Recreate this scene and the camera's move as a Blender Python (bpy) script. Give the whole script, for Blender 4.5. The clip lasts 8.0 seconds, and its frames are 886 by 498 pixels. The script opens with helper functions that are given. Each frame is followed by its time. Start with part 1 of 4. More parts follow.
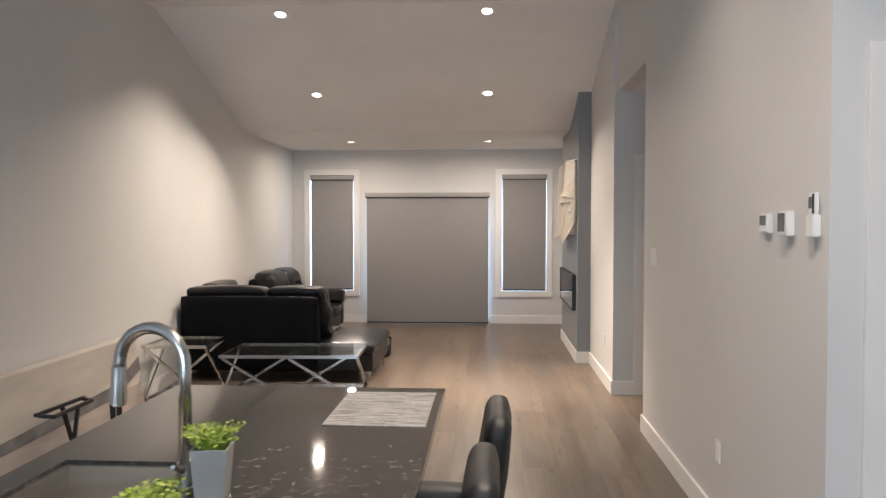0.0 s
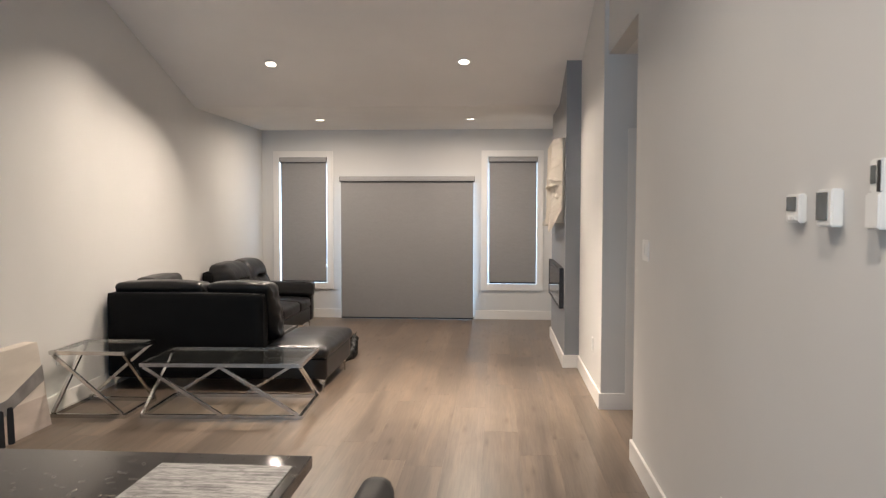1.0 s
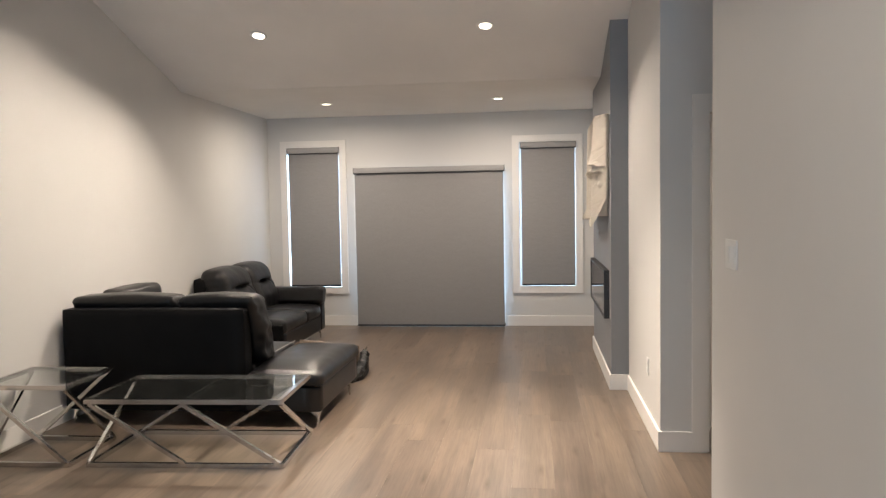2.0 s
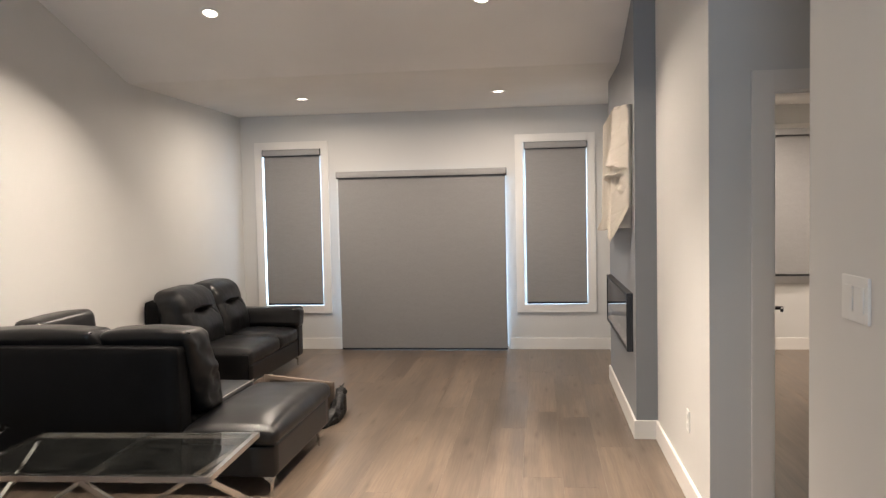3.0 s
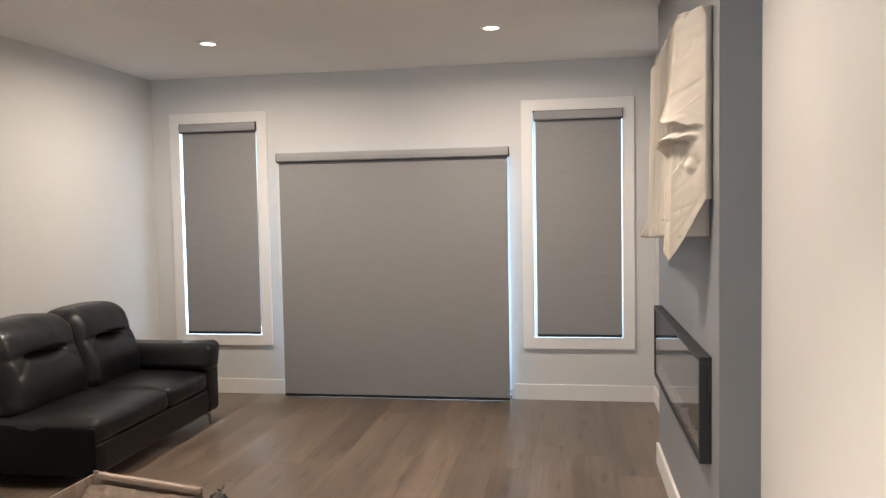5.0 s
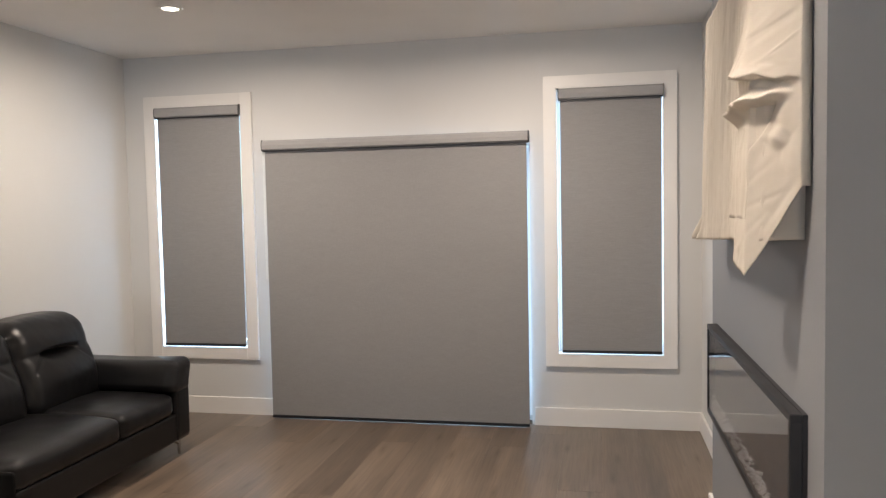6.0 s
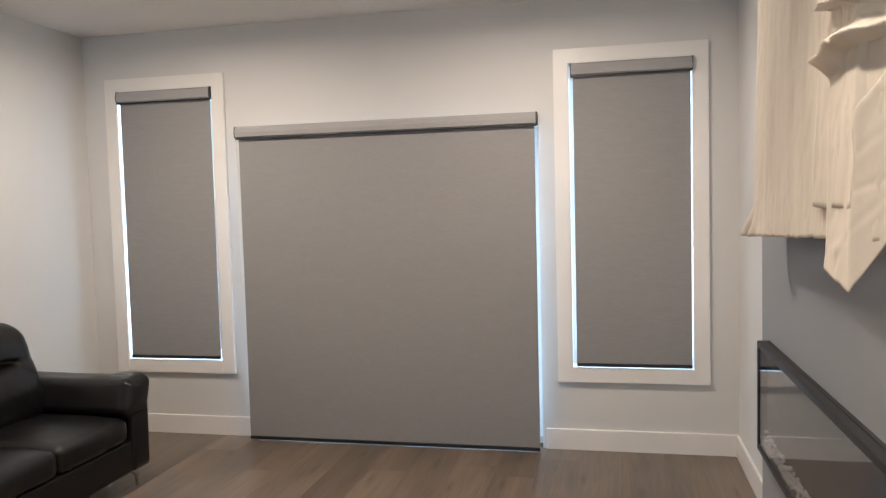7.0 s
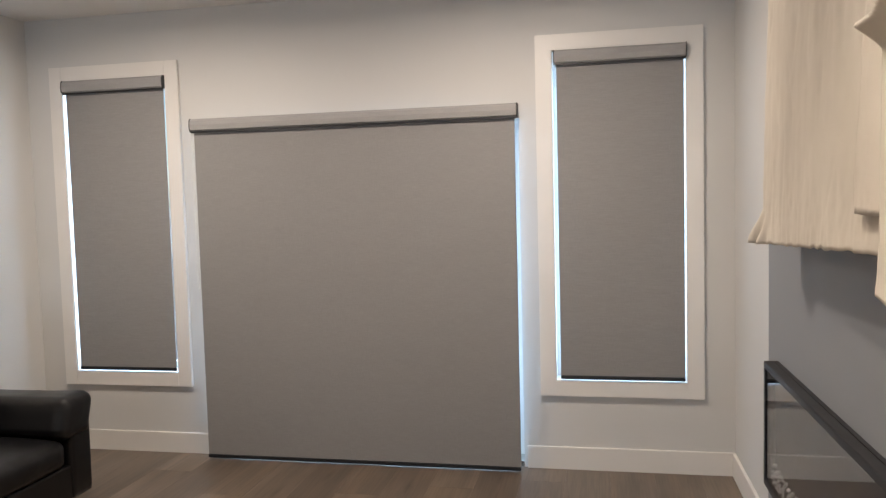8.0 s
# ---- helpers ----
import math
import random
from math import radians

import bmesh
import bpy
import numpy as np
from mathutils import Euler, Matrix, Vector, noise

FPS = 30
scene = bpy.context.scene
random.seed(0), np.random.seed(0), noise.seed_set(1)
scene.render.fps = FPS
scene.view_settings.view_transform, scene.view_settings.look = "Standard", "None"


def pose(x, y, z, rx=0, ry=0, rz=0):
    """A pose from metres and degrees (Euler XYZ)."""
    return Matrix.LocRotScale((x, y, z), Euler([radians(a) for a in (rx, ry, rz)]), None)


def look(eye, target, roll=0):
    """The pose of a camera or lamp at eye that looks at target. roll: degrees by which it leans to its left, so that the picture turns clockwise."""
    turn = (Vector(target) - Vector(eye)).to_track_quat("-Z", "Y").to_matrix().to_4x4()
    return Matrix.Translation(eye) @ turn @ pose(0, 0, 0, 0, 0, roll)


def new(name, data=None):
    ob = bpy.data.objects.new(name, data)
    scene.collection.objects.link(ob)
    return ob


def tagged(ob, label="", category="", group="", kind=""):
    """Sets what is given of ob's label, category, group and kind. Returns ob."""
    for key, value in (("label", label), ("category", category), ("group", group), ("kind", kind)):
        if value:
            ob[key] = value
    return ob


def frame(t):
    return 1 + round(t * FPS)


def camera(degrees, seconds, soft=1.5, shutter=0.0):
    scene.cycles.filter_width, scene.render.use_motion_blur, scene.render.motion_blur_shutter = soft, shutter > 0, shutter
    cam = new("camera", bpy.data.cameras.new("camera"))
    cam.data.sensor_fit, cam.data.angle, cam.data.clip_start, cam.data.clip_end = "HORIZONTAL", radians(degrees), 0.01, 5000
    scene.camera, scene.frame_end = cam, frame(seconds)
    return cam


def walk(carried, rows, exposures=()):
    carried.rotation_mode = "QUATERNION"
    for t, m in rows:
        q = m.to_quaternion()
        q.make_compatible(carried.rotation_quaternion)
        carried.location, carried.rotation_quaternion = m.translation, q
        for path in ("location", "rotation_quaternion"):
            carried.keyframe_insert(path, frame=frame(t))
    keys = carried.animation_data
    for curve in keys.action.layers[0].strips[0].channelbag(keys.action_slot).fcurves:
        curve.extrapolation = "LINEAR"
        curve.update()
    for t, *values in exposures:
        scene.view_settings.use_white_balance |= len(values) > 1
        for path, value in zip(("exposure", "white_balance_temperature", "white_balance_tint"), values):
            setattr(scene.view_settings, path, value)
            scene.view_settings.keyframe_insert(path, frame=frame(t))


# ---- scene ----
cam = camera(60.0, 8.0, soft=1.3, shutter=0.2)
PATH = [
    (0, (0.075, -0.013, 1.537), (-0.05, 1.982, 1.471), -0.0),
    (0.5, (0.226, 0.434, 1.521), (0.139, 2.43, 1.43), 0.2),
    (1, (0.359, 0.983, 1.529), (0.22, 2.976, 1.43), 0.1),
    (1.5, (0.427, 1.614, 1.512), (0.212, 3.599, 1.397), -0.4),
    (3, (0.392, 3.286, 1.558), (0.144, 5.268, 1.458), -1.2),
    (3.5, (0.459, 3.928, 1.551), (0.238, 5.915, 1.474), -0.6),
    (4, (0.489, 4.575, 1.535), (0.256, 6.56, 1.477), -0.5),
    (4.5, (0.508, 5.172, 1.53), (0.23, 7.151, 1.445), -0.8),
    (6, (0.504, 6.557, 1.515), (0.106, 8.514, 1.406), -1.1),
    (6.5, (0.506, 6.915, 1.497), (0.08, 8.866, 1.386), -1.3),
    (7, (0.467, 7.214, 1.496), (0.037, 9.164, 1.378), -1.5),
    (7.5, (0.485, 7.478, 1.506), (0.074, 9.432, 1.38), -1.6),
    (8, (0.462, 7.586, 1.511), (0.067, 9.542, 1.382), -1.5),
]
walk(cam, [(t, look(eye, target, roll)) for t, eye, target, roll in PATH],
     exposures=[(0.0, 0.07, 6400, 13), (1.5, 0.07, 6420, 11), (3.0, 0.10, 6420, 11), (4.5, 0.14, 6330, 11), (6.5, 0.12, 6340, 12), (8.0, -0.02, 6400, 12)])

# ---- world, sun, lamps ----
world = bpy.data.worlds.new("sky")
scene.world = world
world.use_nodes = True
wn = world.node_tree
sky = wn.nodes.new("ShaderNodeTexSky")
sky.sky_type = "NISHITA"
sky.sun_disc = False
sky.sun_elevation = radians(28)
sky.sun_rotation = radians(200)
wn.links.new(sky.outputs["Color"], wn.nodes["Background"].inputs["Color"])
wn.nodes["Background"].inputs["Strength"].default_value = 0.15

sun = new("sun", bpy.data.lights.new("sun", "SUN"))
sun.data.energy, sun.data.angle, sun.data.color = 1.0, radians(10), (1.0, 0.95, 0.88)
sun.matrix_world = pose(0, -20, 20, 62, 0, 20)

WARM = (1.0, 0.85, 0.695)
COOL = (0.56, 0.78, 1.0)


def area_lamp(m, watts, sx, sy, colour, shape="RECTANGLE", spread=180):
    lamp = new("lamp", bpy.data.lights.new("lamp", "AREA"))
    lamp.data.shape, lamp.data.size, lamp.data.size_y = shape, sx, sy
    lamp.data.energy, lamp.data.color, lamp.data.spread = watts, colour, radians(spread)
    lamp.matrix_world = m
    return lamp


# ---- materials ----
def material(name, base, rough=0.5, metal=0.0, spec=0.5):
    m = bpy.data.materials.new(name)
    m.use_nodes = True
    b = m.node_tree.nodes["Principled BSDF"]
    b.inputs["Base Color"].default_value = (*base, 1)
    b.inputs["Roughness"].default_value = rough
    b.inputs["Metallic"].default_value = metal
    b.inputs["Specular IOR Level"].default_value = spec
    return m


def node(m, kind, **values):
    n = m.node_tree.nodes.new(kind)
    for k, v in values.items():
        n.inputs[k].default_value = v
    return n


def wire(m, a, ao, b, bi):
    m.node_tree.links.new(a.outputs[ao], b.inputs[bi])


def coords(m, scale=(1, 1, 1), space="Object"):
    c = m.node_tree.nodes.new("ShaderNodeTexCoord")
    p = node(m, "ShaderNodeMapping")
    p.inputs["Scale"].default_value = scale
    wire(m, c, space, p, "Vector")
    return p


def ramp(m, stops):
    r = m.node_tree.nodes.new("ShaderNodeValToRGB")
    e = r.color_ramp.elements
    while len(e) < len(stops):
        e.new(0.5)
    for el, (at, c) in zip(e, stops):
        el.position, el.color = at, (*c, 1)
    return r


def mottled(name, a, b, rough=0.5, scale=3.0, fine=120.0, bump=0.1, metal=0.0, spec=0.5, stretch=(1, 1, 1), rough_var=0.1):
    """Two-tone surface: broad patches between two colours, fine relief, uneven gloss."""
    m = material(name, a, rough, metal, spec)
    p = m.node_tree.nodes["Principled BSDF"]
    c = coords(m, stretch)
    n1 = node(m, "ShaderNodeTexNoise", Scale=scale, Detail=5.0)
    n2 = node(m, "ShaderNodeTexNoise", Scale=fine, Detail=3.0)
    wire(m, c, "Vector", n1, "Vector")
    wire(m, c, "Vector", n2, "Vector")
    r = ramp(m, [(0.35, a), (0.65, b)])
    wire(m, n1, "Fac", r, "Fac")
    wire(m, r, "Color", p, "Base Color")
    rr = node(m, "ShaderNodeMapRange")
    rr.inputs["To Min"].default_value, rr.inputs["To Max"].default_value = max(0.02, rough - rough_var), min(1, rough + rough_var)
    wire(m, n1, "Fac", rr, "Value")
    wire(m, rr, "Result", p, "Roughness")
    bp = node(m, "ShaderNodeBump", Strength=bump, Distance=0.002)
    wire(m, n2, "Fac", bp, "Height")
    wire(m, bp, "Normal", p, "Normal")
    return m


WALL = mottled("wall_paint", (0.64, 0.635, 0.62), (0.67, 0.665, 0.65), 0.6, 1.2, 260, 0.08)
CEIL = mottled("ceiling_paint", (0.78, 0.765, 0.745), (0.82, 0.805, 0.785), 0.85, 1.5, 300, 0.15)
ACCENT = mottled("accent_paint", (0.235, 0.245, 0.26), (0.25, 0.26, 0.275), 0.5, 1.3, 260, 0.08)
TRIM = mottled("white_trim_paint", (0.78, 0.76, 0.73), (0.82, 0.80, 0.77), 0.35, 2.0, 200, 0.03)
WHITE = mottled("white_plastic", (0.78, 0.78, 0.76), (0.82, 0.82, 0.80), 0.35, 8, 300, 0.02)
GREYPL = mottled("grey_screen", (0.09, 0.10, 0.10), (0.13, 0.14, 0.14), 0.2, 12, 300, 0.0)
BLACK = mottled("black_metal", (0.011, 0.011, 0.013), (0.018, 0.018, 0.021), 0.45, 6, 300, 0.04)
STEEL = mottled("brushed_steel", (0.60, 0.575, 0.54), (0.68, 0.655, 0.62), 0.20, 5, 80, 0.03, 1.0, stretch=(1, 1, 8), rough_var=0.04)
BASIN = mottled("polished_sink_steel", (0.58, 0.53, 0.47), (0.66, 0.61, 0.55), 0.37, 5, 80, 0.03, 1.0, stretch=(1, 1, 6), rough_var=0.06)
CHROME = mottled("chrome", (0.74, 0.73, 0.71), (0.80, 0.79, 0.77), 0.19, 6, 200, 0.0, 1.0, rough_var=0.03)
CARD = mottled("cardboard", (0.23, 0.18, 0.145), (0.31, 0.25, 0.205), 0.85, 5, 150, 0.3, stretch=(1, 6, 1))
BAG = mottled("black_plastic_film", (0.006, 0.006, 0.0065), (0.012, 0.012, 0.0125), 0.42, 9, 60, 0.2, spec=0.35, rough_var=0.08)
SATIN = mottled("polished_chrome", (0.60, 0.59, 0.575), (0.70, 0.69, 0.675), 0.17, 6, 200, 0.0, 1.0, rough_var=0.04)
PLINTH = mottled("dark_cabinet", (0.05, 0.045, 0.042), (0.07, 0.065, 0.06), 0.4, 4, 150, 0.05)
POT = mottled("white_ceramic", (0.44, 0.425, 0.40), (0.50, 0.485, 0.46), 0.25, 6, 200, 0.02)
SUBFLOOR = mottled("brown_joint", (0.055, 0.043, 0.034), (0.07, 0.055, 0.044), 0.7, 5, 150, 0.1)
SOIL = mottled("soil", (0.03, 0.022, 0.015), (0.06, 0.045, 0.03), 0.9, 30, 150, 0.6)
CORD = mottled("white_cord", (0.7, 0.7, 0.68), (0.75, 0.75, 0.73), 0.5, 30, 300, 0.0)
LINING = mottled("pale_shade_lining", (0.46, 0.47, 0.49), (0.51, 0.52, 0.54), 0.8, 4, 300, 0.02)
CONCRETE = mottled("pale_concrete", (0.42, 0.42, 0.41), (0.5, 0.5, 0.49), 0.8, 0.6, 20, 0.3)
PRINT = mottled("printed_carton", (0.54, 0.49, 0.43), (0.66, 0.60, 0.53), 0.5, 3.0, 60, 0.08, stretch=(1, 0.5, 2.5))
PRINTP = mottled("printed_carton_pink", (0.47, 0.40, 0.35), (0.60, 0.52, 0.46), 0.5, 5, 60, 0.08, stretch=(1, 0.6, 2))
BAND = mottled("printed_carton_grey", (0.16, 0.15, 0.15), (0.27, 0.26, 0.25), 0.4, 6, 90, 0.05)


def leather():
    """Taut grained black hide with a soft sheen."""
    m = material("black_leather", (0.006, 0.006, 0.0065), 0.26, 0, 0.40)
    p = m.node_tree.nodes["Principled BSDF"]
    c = coords(m)
    v = m.node_tree.nodes.new("ShaderNodeTexVoronoi")
    v.inputs["Scale"].default_value = 260
    wire(m, c, "Vector", v, "Vector")
    w = node(m, "ShaderNodeTexNoise", Scale=7.0, Detail=5.0)
    wire(m, c, "Vector", w, "Vector")
    rr = node(m, "ShaderNodeMapRange")
    rr.inputs["To Min"].default_value, rr.inputs["To Max"].default_value = 0.30, 0.34
    wire(m, w, "Fac", rr, "Value")
    wire(m, rr, "Result", p, "Roughness")
    r = ramp(m, [(0.3, (0.005, 0.005, 0.0057)), (0.7, (0.0075, 0.0075, 0.0085))])
    wire(m, w, "Fac", r, "Fac")
    wire(m, r, "Color", p, "Base Color")
    b1 = node(m, "ShaderNodeBump", Strength=0.05, Distance=0.001)
    wire(m, v, "Distance", b1, "Height")
    wire(m, b1, "Normal", p, "Normal")
    return m


LEATHER = leather()
# pale grey that paints the highlight along the chaise seam
SEAM_GLINT = mottled("grey_seam_glint", (0.30, 0.29, 0.27), (0.38, 0.37, 0.35), 0.5, 40, 300, 0.2)
BACKING = mottled("black_vinyl_backing", (0.0035, 0.0035, 0.004), (0.005, 0.005, 0.0055), 0.5, 6, 350, 0.12, spec=0.10)
STOOLSKIN = mottled("matte_black_leatherette", (0.012, 0.012, 0.012), (0.018, 0.018, 0.018), 0.5, 5, 300, 0.15)


def fabric(name, a, b):
    """Woven cloth: crossing threads with slubs."""
    m = material(name, a, 0.85, 0, 0.2)
    p = m.node_tree.nodes["Principled BSDF"]
    h = node(m, "ShaderNodeTexNoise", Scale=1.0, Detail=4.0)
    wire(m, coords(m, (22, 22, 240)), "Vector", h, "Vector")
    v = node(m, "ShaderNodeTexNoise", Scale=1.0, Detail=4.0)
    wire(m, coords(m, (500, 500, 40)), "Vector", v, "Vector")
    mix = node(m, "ShaderNodeMath")
    wire(m, h, "Fac", mix, 0)
    wire(m, v, "Fac", mix, 1)
    half = node(m, "ShaderNodeMath")
    half.operation = "MULTIPLY"
    half.inputs[1].default_value = 0.5
    wire(m, mix, "Value", half, 0)
    r = ramp(m, [(0.3, a), (0.7, b)])
    wire(m, half, "Value", r, "Fac")
    wire(m, r, "Color", p, "Base Color")
    cloud = node(m, "ShaderNodeTexNoise", Scale=1.0, Detail=6.0)
    wire(m, coords(m, (9, 9, 30)), "Vector", cloud, "Vector")
    tone = ramp(m, [(0.3, (0.98, 0.98, 0.98)), (0.7, (1.02, 1.02, 1.02))])
    wire(m, cloud, "Fac", tone, "Fac")
    mul = node(m, "ShaderNodeMix")
    mul.data_type, mul.blend_type = "RGBA", "MULTIPLY"
    mul.inputs["Factor"].default_value = 1.0
    m.node_tree.links.new(r.outputs["Color"], mul.inputs[6])
    m.node_tree.links.new(tone.outputs["Color"], mul.inputs[7])
    m.node_tree.links.new(mul.outputs[2], p.inputs["Base Color"])
    bp = node(m, "ShaderNodeBump", Strength=0.15, Distance=0.001)
    wire(m, half, "Value", bp, "Height")
    wire(m, bp, "Normal", p, "Normal")
    return m


SHADE = fabric("grey_shade_fabric", (0.260, 0.254, 0.255), (0.306, 0.299, 0.299))
CLOTH = mottled("white_cotton", (0.60, 0.55, 0.475), (0.66, 0.61, 0.53), 0.9, 3, 500, 0.15, spec=0.2)
crease = node(CLOTH, "ShaderNodeTexNoise", Scale=1.0, Detail=5.0, Distortion=1.2)
wire(CLOTH, coords(CLOTH, (16, 12, 9)), "Vector", crease, "Vector")
crease_bump = node(CLOTH, "ShaderNodeBump", Strength=0.12, Distance=0.008)
wire(CLOTH, crease, "Fac", crease_bump, "Height")
wire(CLOTH, crease_bump, "Normal", CLOTH.node_tree.nodes["Principled BSDF"], "Normal")
CASSETTE = fabric("shade_cassette_fabric", (0.32, 0.315, 0.315), (0.37, 0.365, 0.362))


def wood_floor():
    """Grey-brown oak boards, each with its own tone, grain along its length."""
    m = material("oak_boards", (0.15, 0.115, 0.09), 0.42)
    p = m.node_tree.nodes["Principled BSDF"]
    info = m.node_tree.nodes.new("ShaderNodeObjectInfo")
    c = m.node_tree.nodes.new("ShaderNodeTexCoord")
    off = node(m, "ShaderNodeVectorMath")
    off.operation = "MULTIPLY_ADD"
    comb = node(m, "ShaderNodeCombineXYZ")
    for i in "XYZ":
        wire(m, info, "Random", comb, i)
    wire(m, comb, "Vector", off, 0)
    off.inputs[1].default_value = (37, 53, 11)
    wire(m, c, "Object", off, 2)

    def grain(sx, sy, detail):
        mp = node(m, "ShaderNodeMapping")
        mp.inputs["Scale"].default_value = (sx, sy, 1)
        wire(m, off, "Vector", mp, "Vector")
        n = node(m, "ShaderNodeTexNoise", Scale=1.0, Detail=detail, Distortion=0.6)
        wire(m, mp, "Vector", n, "Vector")
        return n
    fine, broad, cloud = grain(95, 3.5, 6.0), grain(11, 0.55, 5.0), grain(3.0, 1.4, 3.0)
    tone = ramp(m, [(0.0, (0.120, 0.091, 0.070)), (0.5, (0.137, 0.104, 0.080)), (1.0, (0.157, 0.121, 0.094))])
    wire(m, info, "Random", tone, "Fac")
    streak = ramp(m, [(0.30, (0.76, 0.755, 0.75)), (0.5, (1.0, 1.0, 1.0)), (0.68, (1.33, 1.30, 1.25))])
    wire(m, broad, "Fac", streak, "Fac")
    thread = ramp(m, [(0.3, (0.82, 0.82, 0.82)), (0.6, (1.08, 1.08, 1.08))])
    wire(m, fine, "Fac", thread, "Fac")
    haze = ramp(m, [(0.3, (0.85, 0.85, 0.85)), (0.7, (1.15, 1.15, 1.15))])
    wire(m, cloud, "Fac", haze, "Fac")
    # small dark knots with a drawn-out halo
    spots = node(m, "ShaderNodeMapping")
    spots.inputs["Scale"].default_value = (4.6, 0.9, 1)
    wire(m, off, "Vector", spots, "Vector")
    cell = m.node_tree.nodes.new("ShaderNodeTexVoronoi")
    cell.voronoi_dimensions = "2D"
    cell.inputs["Scale"].default_value = 1.0
    wire(m, spots, "Vector", cell, "Vector")
    knot = ramp(m, [(0.0, (0.50, 0.46, 0.43)), (0.03, (0.72, 0.69, 0.66)), (0.11, (1.0, 1.0, 1.0))])
    wire(m, cell, "Distance", knot, "Fac")
    last = tone
    for layer in (streak, thread, haze, knot):
        mul = node(m, "ShaderNodeMix")
        mul.data_type, mul.blend_type = "RGBA", "MULTIPLY"
        mul.inputs["Factor"].default_value = 1.0
        m.node_tree.links.new(last.outputs["Color"] if last.bl_idname != "ShaderNodeMix" else last.outputs[2], mul.inputs[6])
        m.node_tree.links.new(layer.outputs["Color"], mul.inputs[7])
        last = mul
    m.node_tree.links.new(last.outputs[2], p.inputs["Base Color"])
    rr = node(m, "ShaderNodeMapRange")
    rr.inputs["To Min"].default_value, rr.inputs["To Max"].default_value = 0.25, 0.40
    wire(m, broad, "Fac", rr, "Value")
    wire(m, rr, "Result", p, "Roughness")
    bp = node(m, "ShaderNodeBump", Strength=0.12, Distance=0.001)
    wire(m, fine, "Fac", bp, "Height")
    wire(m, bp, "Normal", p, "Normal")
    return m


OAK = wood_floor()


def quartz():
    m = mottled("dark_quartz", (0.05, 0.047, 0.044), (0.075, 0.07, 0.066), 0.04, 9, 300, 0.0, rough_var=0.01)
    p = m.node_tree.nodes["Principled BSDF"]
    n = node(m, "ShaderNodeTexNoise", Scale=46.0, Detail=7.0, Distortion=0.3)
    wire(m, coords(m), "Vector", n, "Vector")
    r = ramp(m, [(0.40, (0.038, 0.035, 0.032)), (0.56, (0.058, 0.054, 0.050)), (0.70, (0.112, 0.105, 0.098))])
    wire(m, n, "Fac", r, "Fac")
    wire(m, r, "Color", p, "Base Color")
    return m


QUARTZ = quartz()


def woven_mat():
    m = material("woven_vinyl", (0.4, 0.39, 0.37), 0.5)
    p = m.node_tree.nodes["Principled BSDF"]
    n = node(m, "ShaderNodeTexNoise", Scale=1.0, Detail=3.0)
    wire(m, coords(m, (9, 95, 1)), "Vector", n, "Vector")
    n2 = node(m, "ShaderNodeTexNoise", Scale=1.0, Detail=3.0)
    wire(m, coords(m, (45, 380, 1)), "Vector", n2, "Vector")
    mix = node(m, "ShaderNodeMath")
    mix.operation = "MULTIPLY"
    wire(m, n, "Fac", mix, 0)
    wire(m, n2, "Fac", mix, 1)
    r = ramp(m, [(0.15, (0.09, 0.086, 0.082)), (0.24, (0.27, 0.26, 0.25)), (0.33, (0.47, 0.455, 0.435))])
    wire(m, mix, "Value", r, "Fac")
    wire(m, r, "Color", p, "Base Color")
    bp = node(m, "ShaderNodeBump", Strength=0.4, Distance=0.001)
    wire(m, mix, "Value", bp, "Height")
    wire(m, bp, "Normal", p, "Normal")
    return m


MATWEAVE = woven_mat()


def sheet_glass(name, tint, ior=1.5):
    """Thin pane: lets light through, with a Fresnel gloss."""
    m = bpy.data.materials.new(name)
    m.use_nodes = True
    t = m.node_tree
    t.nodes.remove(t.nodes["Principled BSDF"])
    tr = node(m, "ShaderNodeBsdfTransparent", Color=(*tint, 1))
    gl = node(m, "ShaderNodeBsdfGlossy", Roughness=0.03)
    facing = node(m, "ShaderNodeLayerWeight", Blend=0.5)
    power = node(m, "ShaderNodeMath")
    power.operation, power.inputs[1].default_value = "POWER", 5.0
    wire(m, facing, "Facing", power, 0)
    fr = node(m, "ShaderNodeMath")
    f0 = ((ior - 1) / (ior + 1)) ** 2
    fr.operation, fr.inputs[1].default_value, fr.inputs[2].default_value = "MULTIPLY_ADD", 1 - f0, f0
    wire(m, power, "Value", fr, 0)
    mx = node(m, "ShaderNodeMixShader")
    wire(m, fr, "Value", mx, 0)
    wire(m, tr, "BSDF", mx, 1)
    wire(m, gl, "BSDF", mx, 2)
    wire(m, mx, "Shader", t.nodes["Material Output"], "Surface")
    return m


TABLEGLASS = sheet_glass("table_glass", (0.93, 0.955, 0.945), 1.5)
# thin uneven pale veil mixed over the table glass
film = node(TABLEGLASS, "ShaderNodeBsdfDiffuse", Color=(0.55, 0.56, 0.54, 1))
marks = node(TABLEGLASS, "ShaderNodeTexNoise", Scale=7.0, Detail=4.0)
wire(TABLEGLASS, coords(TABLEGLASS, (1, 3, 1)), "Vector", marks, "Vector")
amount = node(TABLEGLASS, "ShaderNodeMapRange")
amount.inputs["From Min"].default_value, amount.inputs["From Max"].default_value = 0.40, 0.62
amount.inputs["To Min"].default_value, amount.inputs["To Max"].default_value = 0.003, 0.010
wire(TABLEGLASS, marks, "Fac", amount, "Value")
veiled = node(TABLEGLASS, "ShaderNodeMixShader")
shine = [n for n in TABLEGLASS.node_tree.nodes if n.bl_idname == "ShaderNodeMixShader"][0]
wire(TABLEGLASS, amount, "Result", veiled, 0)
